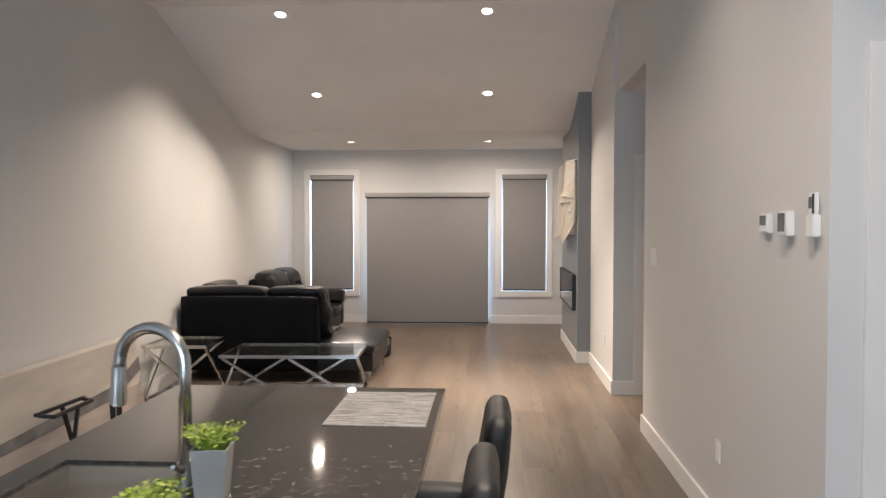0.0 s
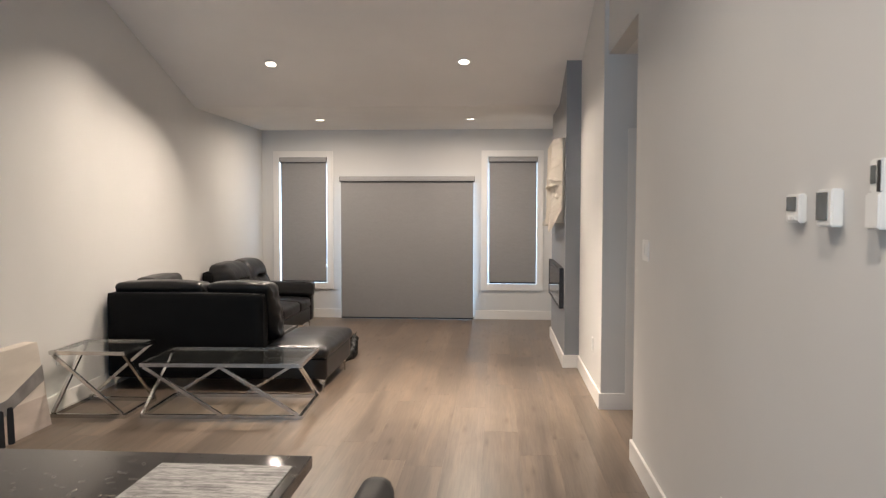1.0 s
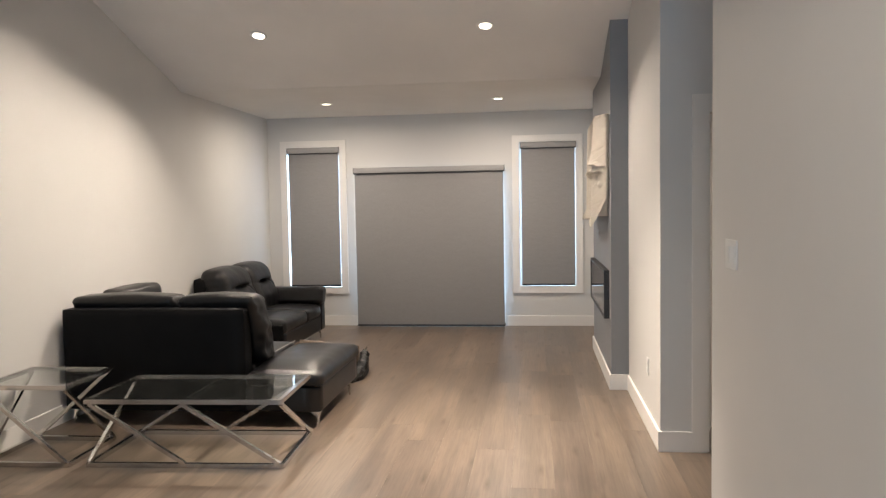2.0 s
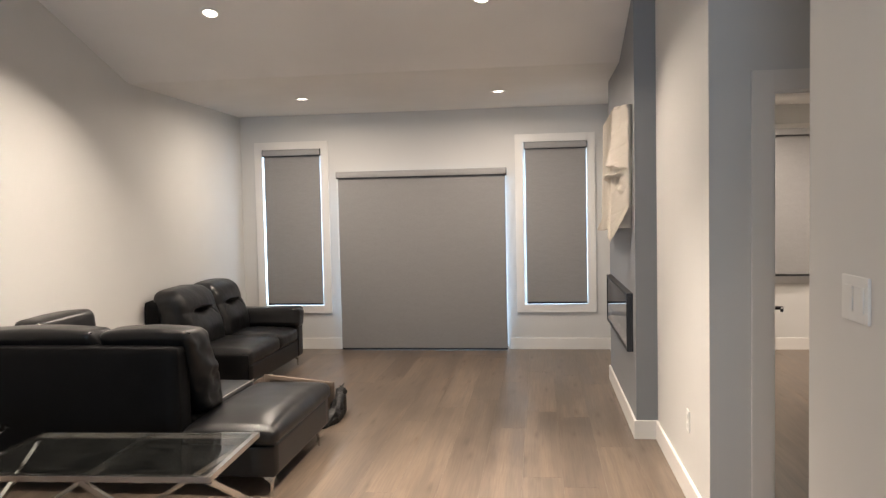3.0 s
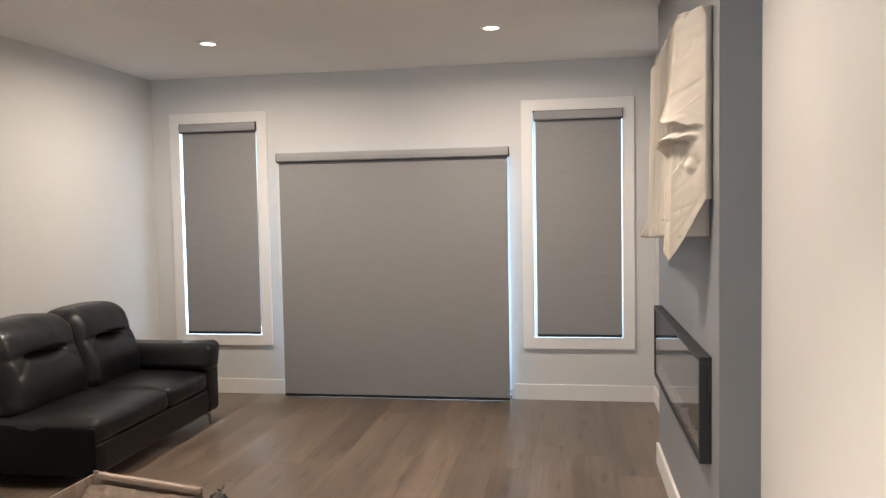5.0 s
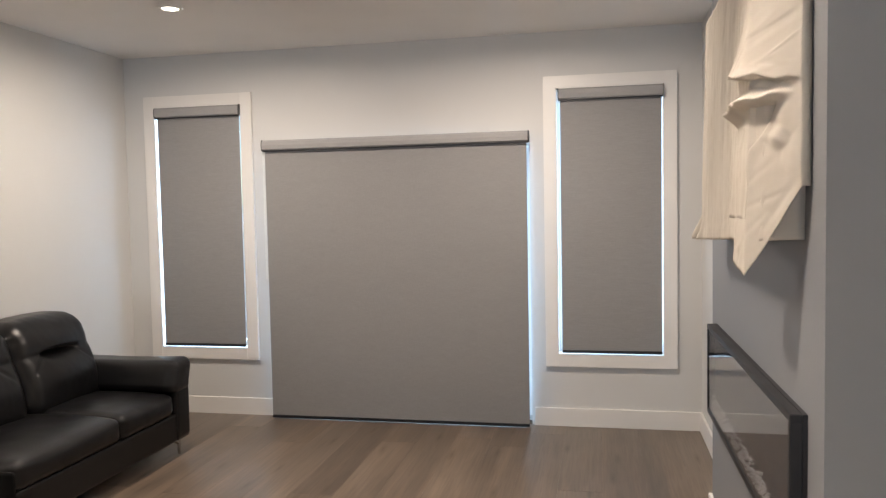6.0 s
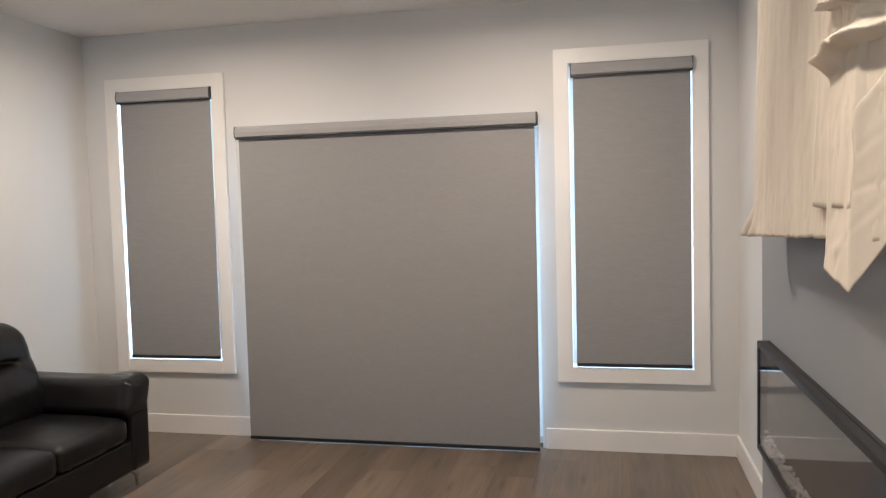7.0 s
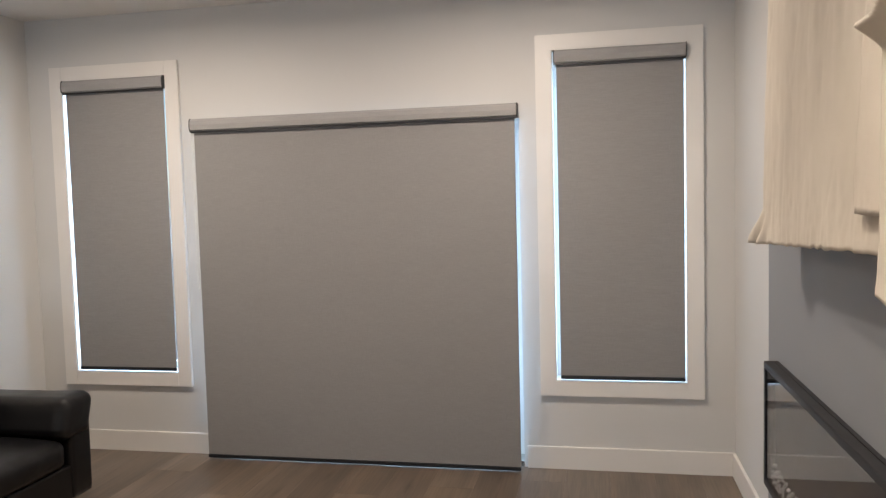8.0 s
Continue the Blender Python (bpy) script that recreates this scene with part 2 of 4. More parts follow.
wire(TABLEGLASS, shine, "Shader", veiled, 1)
wire(TABLEGLASS, film, "BSDF", veiled, 2)
wire(TABLEGLASS, veiled, "Shader", TABLEGLASS.node_tree.nodes["Material Output"], "Surface")
WINGLASS = sheet_glass("window_glass", (0.9, 0.94, 0.96))
FIREGLASS = sheet_glass("fireplace_glass", (0.95, 0.95, 0.96), 1.5)
CRYSTAL = material("clear_crystal", (0.9, 0.92, 0.93), 0.05, 0, 1.0)
CRYSTAL.node_tree.nodes["Principled BSDF"].inputs["Transmission Weight"].default_value = 0.25


def glow(name, colour, strength):
    m = bpy.data.materials.new(name)
    m.use_nodes = True
    p = m.node_tree.nodes["Principled BSDF"]
    p.inputs["Base Color"].default_value = (0.8, 0.8, 0.8, 1)
    p.inputs["Emission Color"].default_value = (*colour, 1)
    p.inputs["Emission Strength"].default_value = strength
    return m


LENS = glow("lit_lamp_lens", (1.0, 0.86, 0.68), 9.0)


def leaf_material():
    m = mottled("grass_blade", (0.09, 0.17, 0.02), (0.20, 0.30, 0.045), 0.5, 30, 200, 0.05)
    p = m.node_tree.nodes["Principled BSDF"]
    g = m.node_tree.nodes.new("ShaderNodeNewGeometry")
    r = ramp(m, [(0.0, (0.13, 0.22, 0.02)), (0.5, (0.32, 0.43, 0.05)), (1.0, (0.55, 0.60, 0.14))])
    wire(m, g, "Random Per Island", r, "Fac")
    wire(m, r, "Color", p, "Base Color")
    return m


LEAF = leaf_material()


# ---- building helpers ----
def part(name, bm, mat, parent=None, label="", smooth=False, bevel=0.0):
    if bevel:
        bmesh.ops.bevel(bm, geom=bm.edges[:], offset=bevel, segments=2, affect="EDGES", clamp_overlap=True)
    me = bpy.data.meshes.new(name)
    bm.normal_update()
    bm.to_mesh(me)
    bm.free()
    for m in (mat if isinstance(mat, (list, tuple)) else [mat]):
        me.materials.append(m)
    if smooth:
        for f in me.polygons:
            f.use_smooth = True
    ob = new(name, me)
    if parent:
        ob.parent = parent
    if label:
        ob["label"] = label
    return ob


def thing(name, label, category, m=None, group="", kind=""):
    e = new(name)
    if m is not None:
        e.matrix_world = m
    return tagged(e, label, category, group, kind)


def box(bm, x0, x1, y0, y1, z0, z1):
    v = [bm.verts.new((x, y, z)) for z in (z0, z1) for x, y in ((x0, y0), (x1, y0), (x1, y1), (x0, y1))]
    fs = []
    for f in ((3, 2, 1, 0), (4, 5, 6, 7), (0, 1, 5, 4), (1, 2, 6, 5), (2, 3, 7, 6), (3, 0, 4, 7)):
        fs.append(bm.faces.new([v[i] for i in f]))
    return fs


def boxes(*rows):
    bm = bmesh.new()
    for r in rows:
        box(bm, *r)
    return bm


def bar(bm, a, b, w, h=None):
    """A square bar between two points."""
    a, b = Vector(a), Vector(b)
    d = (b - a).normalized()
    s = d.cross(Vector((0, 0, 1)))
    s = s.normalized() if s.length > 1e-4 else Vector((1, 0, 0))
    u = s.cross(d).normalized()
    s, u = s * w / 2, u * (h or w) / 2
    ring = [[bm.verts.new(p + s * i + u * j) for i, j in ((-1, -1), (1, -1), (1, 1), (-1, 1))] for p in (a, b)]
    for i in range(4):
        j = (i + 1) % 4
        bm.faces.new((ring[0][i], ring[0][j], ring[1][j], ring[1][i]))
    bm.faces.new(ring[0][::-1])
    bm.faces.new(ring[1])


def tube(bm, pts, radii, sides=16, cap=True):
    pts = [Vector(p) for p in pts]
    rings, ref = [], None
    for i, p in enumerate(pts):
        d = (pts[min(i + 1, len(pts) - 1)] - pts[max(i - 1, 0)]).normalized()
        if ref is None:
            ref = d.orthogonal().normalized()
        ref = (ref - d * ref.dot(d)).normalized()
        s = d.cross(ref)
        r = radii[i] if isinstance(radii, (list, tuple)) else radii
        rings.append([bm.verts.new(p + (ref * math.cos(a) + s * math.sin(a)) * r) for a in (2 * math.pi * k / sides for k in range(sides))])
    for a, b in zip(rings, rings[1:]):
        for k in range(sides):
            l = (k + 1) % sides
            bm.faces.new((a[k], a[l], b[l], b[k]))
    if cap:
        bm.faces.new(rings[0][::-1])
        bm.faces.new(rings[-1])


def grid_faces(bm, rows, closed=False):
    for a, b in zip(rows, rows[1:]):
        n = len(a)
        for k in range(n if closed else n - 1):
            l = (k + 1) % n
            bm.faces.new((a[k], a[l], b[l], b[k]))


def cushion(bm, x0, x1, y0, y1, z0, z1, r=0.05, puff=0.02, wrinkle=0.006, n=16, seed=0.0, shape=None):
    """A stuffed pad: box with round edges, swollen faces and slack folds."""
    tmp = bmesh.new()
    bmesh.ops.create_cube(tmp, size=2.0)
    bmesh.ops.subdivide_edges(tmp, edges=tmp.edges[:], cuts=n, use_grid_fill=True)
    c = Vector(((x0 + x1) / 2, (y0 + y1) / 2, (z0 + z1) / 2))
    h = Vector(((x1 - x0) / 2, (y1 - y0) / 2, (z1 - z0) / 2))
    for v in tmp.verts:
        p = Vector([v.co[i] * h[i] for i in range(3)])
        core = Vector([max(-(h[i] - r), min(h[i] - r, p[i])) for i in range(3)])
        d = p - core
        if d.length > 1e-6:
            p = core + d.normalized() * r
        u = [p[i] / h[i] for i in range(3)]
        for i in range(3):
            j, k = (i + 1) % 3, (i + 2) % 3
            p[i] += puff * (1 if u[i] > 0 else -1) * abs(u[i]) ** 3 * (1 - u[j] ** 2) * (1 - u[k] ** 2)
        q = (p + c) * 9 + Vector((seed, seed * 0.7, seed * 1.3))
        w = noise.noise(q) * wrinkle + noise.noise(q * 3.1) * wrinkle * 0.35
        p += (d.normalized() if d.length > 1e-6 else Vector((0, 0, 1))) * w
        p += c
        if shape:
            p = shape(p, u)
        v.co = p
    me = bpy.data.meshes.new("tmp")
    tmp.to_mesh(me)
    tmp.free()
    bm.from_mesh(me)
    bpy.data.meshes.remove(me)


def structure(name, bm, mat, label="", bevel=0.0):
    ob = part(name, bm, mat, bevel=bevel)
    return tagged(ob, label, "", "", "structure")


# ---- shell: walls, ceilings, ground ----
XL, XR, YB, YS = -2.998, 1.20, 11.815, -3.5
HK, HALL0, HALL1 = 2.62, 5.71, 6.93
FLAT, RIDGE_Y, RIDGE_Z, KINK = 2.674, 6.90, 3.513, 9.4
TOP = 3.75
X2 = 1.168

structure("wall_west", boxes((XL - 0.15, XL, YS - 0.15, YB + 0.2, -0.1, TOP)), WALL, "warm off-white painted wall washed by ceiling lamps")
# north wall with the patio door and three windows
DX0, DX1, DZ = -1.815, 0.045, 1.965
WIN = [(-2.744, -2.050), (0.2285, 0.925)]
WZ0, WZ1 = 0.498, 2.291
BX0, BX1, BZ0, BZ1 = 2.35, 4.15, 0.80, 2.31
xs = [XL, WIN[0][0], WIN[0][1], DX0, DX1, WIN[1][0], WIN[1][1], BX0, BX1, 4.6]
nb = bmesh.new()
for i in range(9):
    a, b = xs[i], xs[i + 1]
    if i in (0, 2, 4, 6, 8):
        box(nb, a, b, YB, YB + 0.16, -0.1, TOP)
    elif i == 3:
        box(nb, a, b, YB, YB + 0.16, DZ, TOP)
    elif i == 7:
        box(nb, a, b, YB, YB + 0.16, -0.1, BZ0)
        box(nb, a, b, YB, YB + 0.16, BZ1, TOP)
    else:
        box(nb, a, b, YB, YB + 0.16, -0.1, WZ0)
        box(nb, a, b, YB, YB + 0.16, WZ1, TOP)
structure("wall_north", nb, WALL, "pale grey painted end wall around patio door and windows")
structure("wall_east_1", boxes((XR, XR + 0.12, HK, HALL0, -0.1, TOP), (XR, XR + 0.12, HALL0, HALL1, 2.716, TOP), (XR, XR + 0.12, YS, HK, 2.75, TOP)),
          WALL, "warm grey painted wall with thermostats and switch")
structure("wall_east_2", boxes((X2, XR + 0.12, HALL1, YB, -0.1, TOP)), WALL, "warm off-white painted wall beside fireplace column")
structure("wall_chimney", boxes((1.027, X2, 8.5, 10.33, 0, 3.2)), ACCENT, "dark grey accent-painted fireplace column")
structure("wall_hall_north", boxes((XR + 0.12, 1.447, HALL1, HALL1 + 0.12, -0.1, 2.716), (1.447, 2.25, HALL1, HALL1 + 0.12, 2.062, 2.716), (2.25, 4.6, HALL1, HALL1 + 0.12, -0.1, 2.716)),
          WALL, "grey painted hall wall with bedroom doorway")
structure("wall_hall_south", boxes((XR + 0.12, 4.6, HALL0 - 0.12, HALL0, -0.1, 2.716)), WALL, "grey painted hall wall")
structure("wall_bedroom_east", boxes((4.6, 4.72, HALL0 - 0.12, YB + 0.16, -0.1, 2.8)), WALL, "grey painted bedroom wall")
structure("wall_entry_north", boxes((XR + 0.12, 1.40, HK, HK + 0.12, -0.1, 2.75), (1.40, 2.2, HK, HK + 0.12, 2.05, 2.75), (2.2, 3.1, HK, HK + 0.12, -0.1, 2.75)),
          WALL, "grey painted wall with white door")
structure("wall_entry_east", boxes((3.1, 3.22, YS - 0.15, HK + 0.12, -0.1, 2.75)), WALL, "plain grey painted wall")
# unseen wall; its opening is added to let fill light in
structure("wall_south", boxes((XL, -2.2, YS - 0.15, YS, -0.1, TOP), (0.8, 3.22, YS - 0.15, YS, -0.1, TOP), (-2.2, 0.8, YS - 0.15, YS, -0.1, 0.5), (-2.2, 0.8, YS - 0.15, YS, 2.4, TOP)),
          WALL, "plain unseen painted wall with a wide opening added for daylight")

cb = bmesh.new()
prof = [(YB, FLAT), (KINK, FLAT), (RIDGE_Y, RIDGE_Z), (YS, RIDGE_Z)]
low = [[cb.verts.new((x, y, z)) for y, z in prof] for x in (XL, XR)]
up = [[cb.verts.new((x, y, z + 0.12)) for y, z in prof] for x in (XL, XR)]
for i in range(3):
    cb.faces.new((low[0][i], low[0][i + 1], low[1][i + 1], low[1][i]))
    cb.faces.new((up[0][i], up[1][i], up[1][i + 1], up[0][i + 1]))
structure("ceiling", cb, CEIL, "white vaulted ceiling sloping down to a flat bay")
structure("ceiling_hall", boxes((XR + 0.12, 4.6, HALL0, HALL1, 2.716, 2.8)), CEIL, "white hall ceiling")
structure("ceiling_bedroom", boxes((XR + 0.12, 4.6, HALL1 + 0.12, YB, 2.60, 2.72)), CEIL, "white bedroom ceiling")
structure("ceiling_entry", boxes((XR + 0.12, 3.1, YS, HK, 2.75, 2.85)), CEIL, "white entry ceiling")
structure("ground", boxes((-600, 600, -600, 600, -0.45, -0.30)), CONCRETE, "pale concrete ground outside")

# baseboards, each run a piece of the setting
def baseboard(x0, y0, x1, y1, nx, ny, h=0.125, t=0.016):
    xa, xb = sorted((x0, x1 + nx * t) if nx else (x0, x1))
    ya, yb = sorted((y0, y1 + ny * t) if ny else (y0, y1))
    bm = boxes((xa, xb, ya, yb, 0.0, h))
    top = [e for e in bm.edges if all(abs(v.co.z - h) < 1e-5 for v in e.verts)]
    bmesh.ops.bevel(bm, geom=top, offset=0.003, segments=2, affect="EDGES")
    structure("baseboard", bm, TRIM, "white painted baseboard")


baseboard(XL, -3.4, XL, YB, 1, 0)
baseboard(XL + 0.016, YB, DX0 - 0.03, YB, 0, -1)
baseboard(DX1 + 0.02, YB, X2, YB, 0, -1)
baseboard(XR, HK, XR, HALL0, -1, 0)
baseboard(X2, HALL1 - 0.016, X2, 8.484, -1, 0)
baseboard(1.027, 8.5, X2, 8.5, 0, -1)
baseboard(1.027, 8.484, 1.027, 10.346, -1, 0)
baseboard(1.027, 10.33, X2, 10.33, 0, 1)
baseboard(X2, 10.346, X2, YB - 0.016, -1, 0)
baseboard(X2, HALL1, 1.353, HALL1, 0, -1)
baseboard(XR - 0.016, HALL0, XR + 0.12, HALL0, 0, 1)
baseboard(XR + 0.12, YB, 4.6, YB, 0, -1)


# ---- openings ----
def window_unit(name, x0, x1, z0, z1):
    w = tagged(new(name), "white framed window behind a lowered grey shade", "window", "", "structure")
    y = YB + 0.10
    part("window_frame", boxes((x0, x0 + 0.045, y, y + 0.05, z0, z1), (x1 - 0.045, x1, y, y + 0.05, z0, z1), (x0 + 0.045, x1 - 0.045, y, y + 0.05, z0, z0 + 0.045), (x0 + 0.045, x1 - 0.045, y, y + 0.05, z1 - 0.045, z1)), TRIM, w)
    g = part("pane", boxes((x0 + 0.04, x1 - 0.04, y + 0.02, y + 0.026, z0 + 0.04, z1 - 0.04)), WINGLASS, w, "clear glass pane")
    g.visible_shadow = False
    return w


def casing(x0, x1, z0, z1, y, w=0.085, t=0.025, sides="lrtb", face=-1, parent=None):
    """Flat white boards round an opening."""
    rows = []
    if "l" in sides:
        rows.append(("casing_board", (x0 - w, x0, z0 - (w if "b" in sides else 0), z1 + w)))
    if "r" in sides:
        rows.append(("casing_board", (x1, x1 + w, z0 - (w if "b" in sides else 0), z1 + w)))
    if "t" in sides:
        rows.append(("casing_board", (x0, x1, z1, z1 + w)))
    if "b" in sides:
        rows.append(("casing_board", (x0, x1, z0 - w, z0)))
    for n, (a, b, c, d) in rows:
        ya, yb = (y - t, y) if face < 0 else (y, y + t)
        part(n, boxes((a, b, ya, yb, c, d)), TRIM, parent, bevel=0.0025)


def roller_shade(x0, x1, z0, z1, y, label, over=0.012, group="roller shades"):
    """Cassette on top, fabric with white lining, dark bottom bar."""
    s = thing("roller_shade", label, "window shade", group=group)
    ch, cd = 0.072, 0.085
    pb = bmesh.new()
    pr = [(0, 0), (0, ch), (-cd + 0.01, ch), (-cd, ch - 0.012), (-cd - 0.004, ch * 0.5), (-cd, 0.008), (-cd + 0.012, 0)]
    ring = [[pb.verts.new((x, y + a, z1 - ch + b)) for a, b in pr] for x in (x0 - over, x1 + over)]
    grid_faces(pb, ring, True)
    pb.faces.new(ring[0])
    pb.faces.new(ring[1][::-1])
    c = part("cassette", pb, CASSETTE, s, "grey fabric-wrapped cassette")
    for x in (x0 - over - 0.004, x1 + over):
        eb = bmesh.new()
        r2 = [[eb.verts.new((xx, y + a * 1.03, z1 - ch / 2 + (b - ch / 2) * 1.06)) for a, b in pr] for xx in (x, x + 0.004)]
        grid_faces(eb, r2, True)
        eb.faces.new(r2[0])
        eb.faces.new(r2[1][::-1])
        part("end_cap", eb, BLACK, c, "dark end cap")
    # thin black strip that draws the dark line below the cassette
    part("under_strip", boxes((x0 - over, x1 + over, y - cd + 0.006, y - cd + 0.018, z1 - ch - 0.009, z1 - ch - 0.0005)), BLACK, c, "thin dark strip under the cassette")
    yf = y - 0.058
    fb = bmesh.new()
    cols, rws = 24, 30
    grid = []
    for j in range(rws + 1):
        z = z1 - ch + 0.01 + (z0 + 0.02 - z1 + ch - 0.01) * j / rws
        row = []
        for i in range(cols + 1):
            x = x0 + (x1 - x0) * i / cols
            row.append(fb.verts.new((x, yf + 0.0025 * noise.noise(Vector((x * 2.2, z * 0.7, x0))), z)))
        grid.append(row)
    grid_faces(fb, grid)
    part("fabric", fb, SHADE, s, "grey woven fabric", smooth=True)
    part("lining", boxes((x0, x1, yf + 0.005, yf + 0.007, z0 + 0.022, z1 - ch - 0.002)), LINING, s, "pale grey backing")
    part("bottom_bar", boxes((x0, x1, yf - 0.009, yf + 0.009, z0, z0 + 0.02)), BLACK, s, "black bottom bar", bevel=0.003)
    return s


for i, (a, b) in enumerate(WIN):
    w = window_unit("window_%d" % (i + 1), a, b, WZ0, WZ1)
    casing(a, b, WZ0, WZ1, YB, parent=w)
    for n, r in (("jamb", (a - 0.0, a + 0.004, YB - 0.02, YB + 0.10, WZ0, WZ1)), ("jamb", (b - 0.004, b, YB - 0.02, YB + 0.10, WZ0, WZ1)), ("window_sill", (a + 0.004, b - 0.004, YB - 0.02, YB + 0.10, WZ0, WZ0 + 0.004))):
        part(n, boxes(r), TRIM, w)
    roller_shade(a + 0.028, b - 0.013, WZ0 + 0.012, WZ1 - 0.003, YB + 0.035, "grey roller shade lowered in narrow white-cased window", over=0.009)

w3 = window_unit("window_3", BX0, BX1, BZ0, BZ1)
casing(BX0, BX1, BZ0, BZ1, YB, parent=w3)
roller_shade(BX0 + 0.02, BX1 - 0.02, BZ0 - 0.006, BZ1 + 0.03, YB - 0.026, "wide grey roller shade lowered over bedroom window")

# sliding patio door behind the wide shade
pd = tagged(new("door_1"), "white sliding glass patio door behind a lowered shade", "door", "", "structure")
y = YB + 0.08
mid = (DX0 + DX1) / 2
for a, b, dy in ((DX0, mid + 0.03, 0.0), (mid - 0.03, DX1, 0.045)):
    part("door_frame", boxes((a, a + 0.06, y + dy, y + dy + 0.04, 0.03, DZ), (b - 0.06, b, y + dy, y + dy + 0.04, 0.03, DZ), (a + 0.06, b - 0.06, y + dy, y + dy + 0.04, 0.03, 0.1), (a + 0.06, b - 0.06, y + dy, y + dy + 0.04, DZ - 0.06, DZ)), TRIM, pd)
    g = part("pane", boxes((a + 0.055, b - 0.055, y + dy + 0.017, y + dy + 0.023, 0.095, DZ - 0.055)), WINGLASS, pd, "clear glass pane")
    g.visible_shadow = False
part("threshold", boxes((DX0, DX1, YB, YB + 0.16, 0.0, 0.03)), STEEL, pd, "aluminium threshold")
ds = roller_shade(-1.838, 0.034, 0.006, 2.014, YB - 0.028, "wide grey roller shade lowered over patio door")
chain = bmesh.new()
tube(chain, [(-1.8460, YB - 0.092, 1.945), (-1.8460, YB - 0.092, 1.02)], 0.0025, 6)
tube(chain, [(-1.8545, YB - 0.090, 1.945), (-1.8545, YB - 0.090, 1.02)], 0.0025, 6)
part("bead_chain", chain, CORD, ds, "white bead chain")

# interior doors
d2 = tagged(new("door_2"), "white cased bedroom doorway with the door swung open", "door", "", "structure")
casing(1.447, 2.25, 0.0, 2.062, HALL1, w=0.095, t=0.018, sides="lrt", parent=d2)
part("jamb", boxes((1.447, 1.457, HALL1 - 0.002, HALL1 + 0.122, 0, 2.062)), TRIM, d2)
part("jamb", boxes((2.24, 2.25, HALL1 - 0.002, HALL1 + 0.122, 0, 2.062)), TRIM, d2)
part("jamb", boxes((1.457, 2.24, HALL1 - 0.002, HALL1 + 0.122, 2.052, 2.062)), TRIM, d2)
SWING = Matrix.Translation((1.46, HALL1 + 0.13, 0)) @ Matrix.Rotation(radians(-18.0), 4, "Z") @ Matrix.Translation((-1.46, -HALL1 - 0.13, 0))
lb = boxes((1.425, 1.46, HALL1 + 0.13, HALL1 + 0.90, 0.01, 2.04))
bmesh.ops.transform(lb, matrix=SWING, verts=lb.verts[:])
leaf = part("door_leaf", lb, TRIM, d2, "white flush door", bevel=0.003)
hb = bmesh.new()
tube(hb, [(1.46, HALL1 + 0.83, 0.98), (1.515, HALL1 + 0.83, 0.98)], 0.01, 10)
tube(hb, [(1.51, HALL1 + 0.84, 0.98), (1.51, HALL1 + 0.72, 0.98)], 0.009, 10)
tube(hb, [(1.46, HALL1 + 0.83, 0.98), (1.467, HALL1 + 0.83, 0.98)], 0.026, 16)
bmesh.ops.transform(hb, matrix=SWING, verts=hb.verts[:])
part("door_handle", hb, BLACK, leaf, "black lever handle")

d3 = tagged(new("door_3"), "white cased closed interior door", "door", "", "structure")
casing(1.40, 2.2, 0.0, 2.05, HK, w=0.085, t=0.018, sides="lrt", parent=d3)
part("door_leaf", boxes((1.404, 2.196, HK + 0.03, HK + 0.066, 0.01, 2.045)), TRIM, d3, "white flush door", bevel=0.003)


# ---- lamps in the ceilings ----
SLOPE = math.degrees(math.atan2(RIDGE_Z - FLAT, KINK - RIDGE_Y))


def pot_light(x, y, z, tilt, watts, spread=162, aim=None, label="round white recessed ceiling lamp, lit"):
    e = thing("recessed_light", label, "ceiling lamp", pose(x, y, z, tilt, 0, 0), group="recessed ceiling lamps")
    rb = bmesh.new()
    rings = []
    for r, dz in ((0.048, -0.002), (0.05, -0.009), (0.064, -0.008), (0.072, -0.001), (0.072, 0.001)):
        rings.append([rb.verts.new((r * math.cos(t), r * math.sin(t), dz)) for t in (k * math.pi / 16 for k in range(32))])
    grid_faces(rb, rings, True)
    part("trim_ring", rb, WHITE, e, "white trim ring", smooth=True)
    lb = bmesh.new()
    bmesh.ops.create_circle(lb, cap_ends=True, segments=32, radius=0.049)
    for v in lb.verts:
        v.co.z = -0.004
    part("lens", lb, LENS, e, "glowing lens")
    area_lamp(pose(x, y, z, tilt, 0, 0) @ pose(0, 0, -0.025, (tilt if aim is None else aim) - tilt, 0, 0), watts, 0.09, 0.09, WARM, "DISK", spread)
    return e


for lx in (-1.87, 0.035):
    for ly in (10.59, 8.499, 7.03):
        lz = FLAT if ly > KINK else FLAT + (KINK - ly) * (RIDGE_Z - FLAT) / (KINK - RIDGE_Y)
        pot_light(lx, ly, lz, 0 if ly > KINK else -SLOPE, {10.59: 29.0, 8.499: 37.0 if lx < -1 else 35.0, 7.03: 30.0 if lx < -1 else 36.0}[ly], {10.59: 174, 8.499: 128, 7.03: 118 if lx < -1 else 66}[ly], -3 if ly < 8 else None)
# lamps added out of view over the kitchen, to brighten wall, floor and island
for lx, ly, lw, cone in ((0.0, 3.4, 19.0, 130), (0.5, 1.6, 28.0, 115), (0.5, -1.0, 14.0, 115)):
    pot_light(lx, ly, RIDGE_Z, 0, lw, cone)
# two more added lamps, hidden past the door jamb, to brighten the bedroom
pot_light(2.3, 10.9, 2.60, 0, 36.0)
pot_light(3.9, 10.4, 2.60, 0, 36.0)

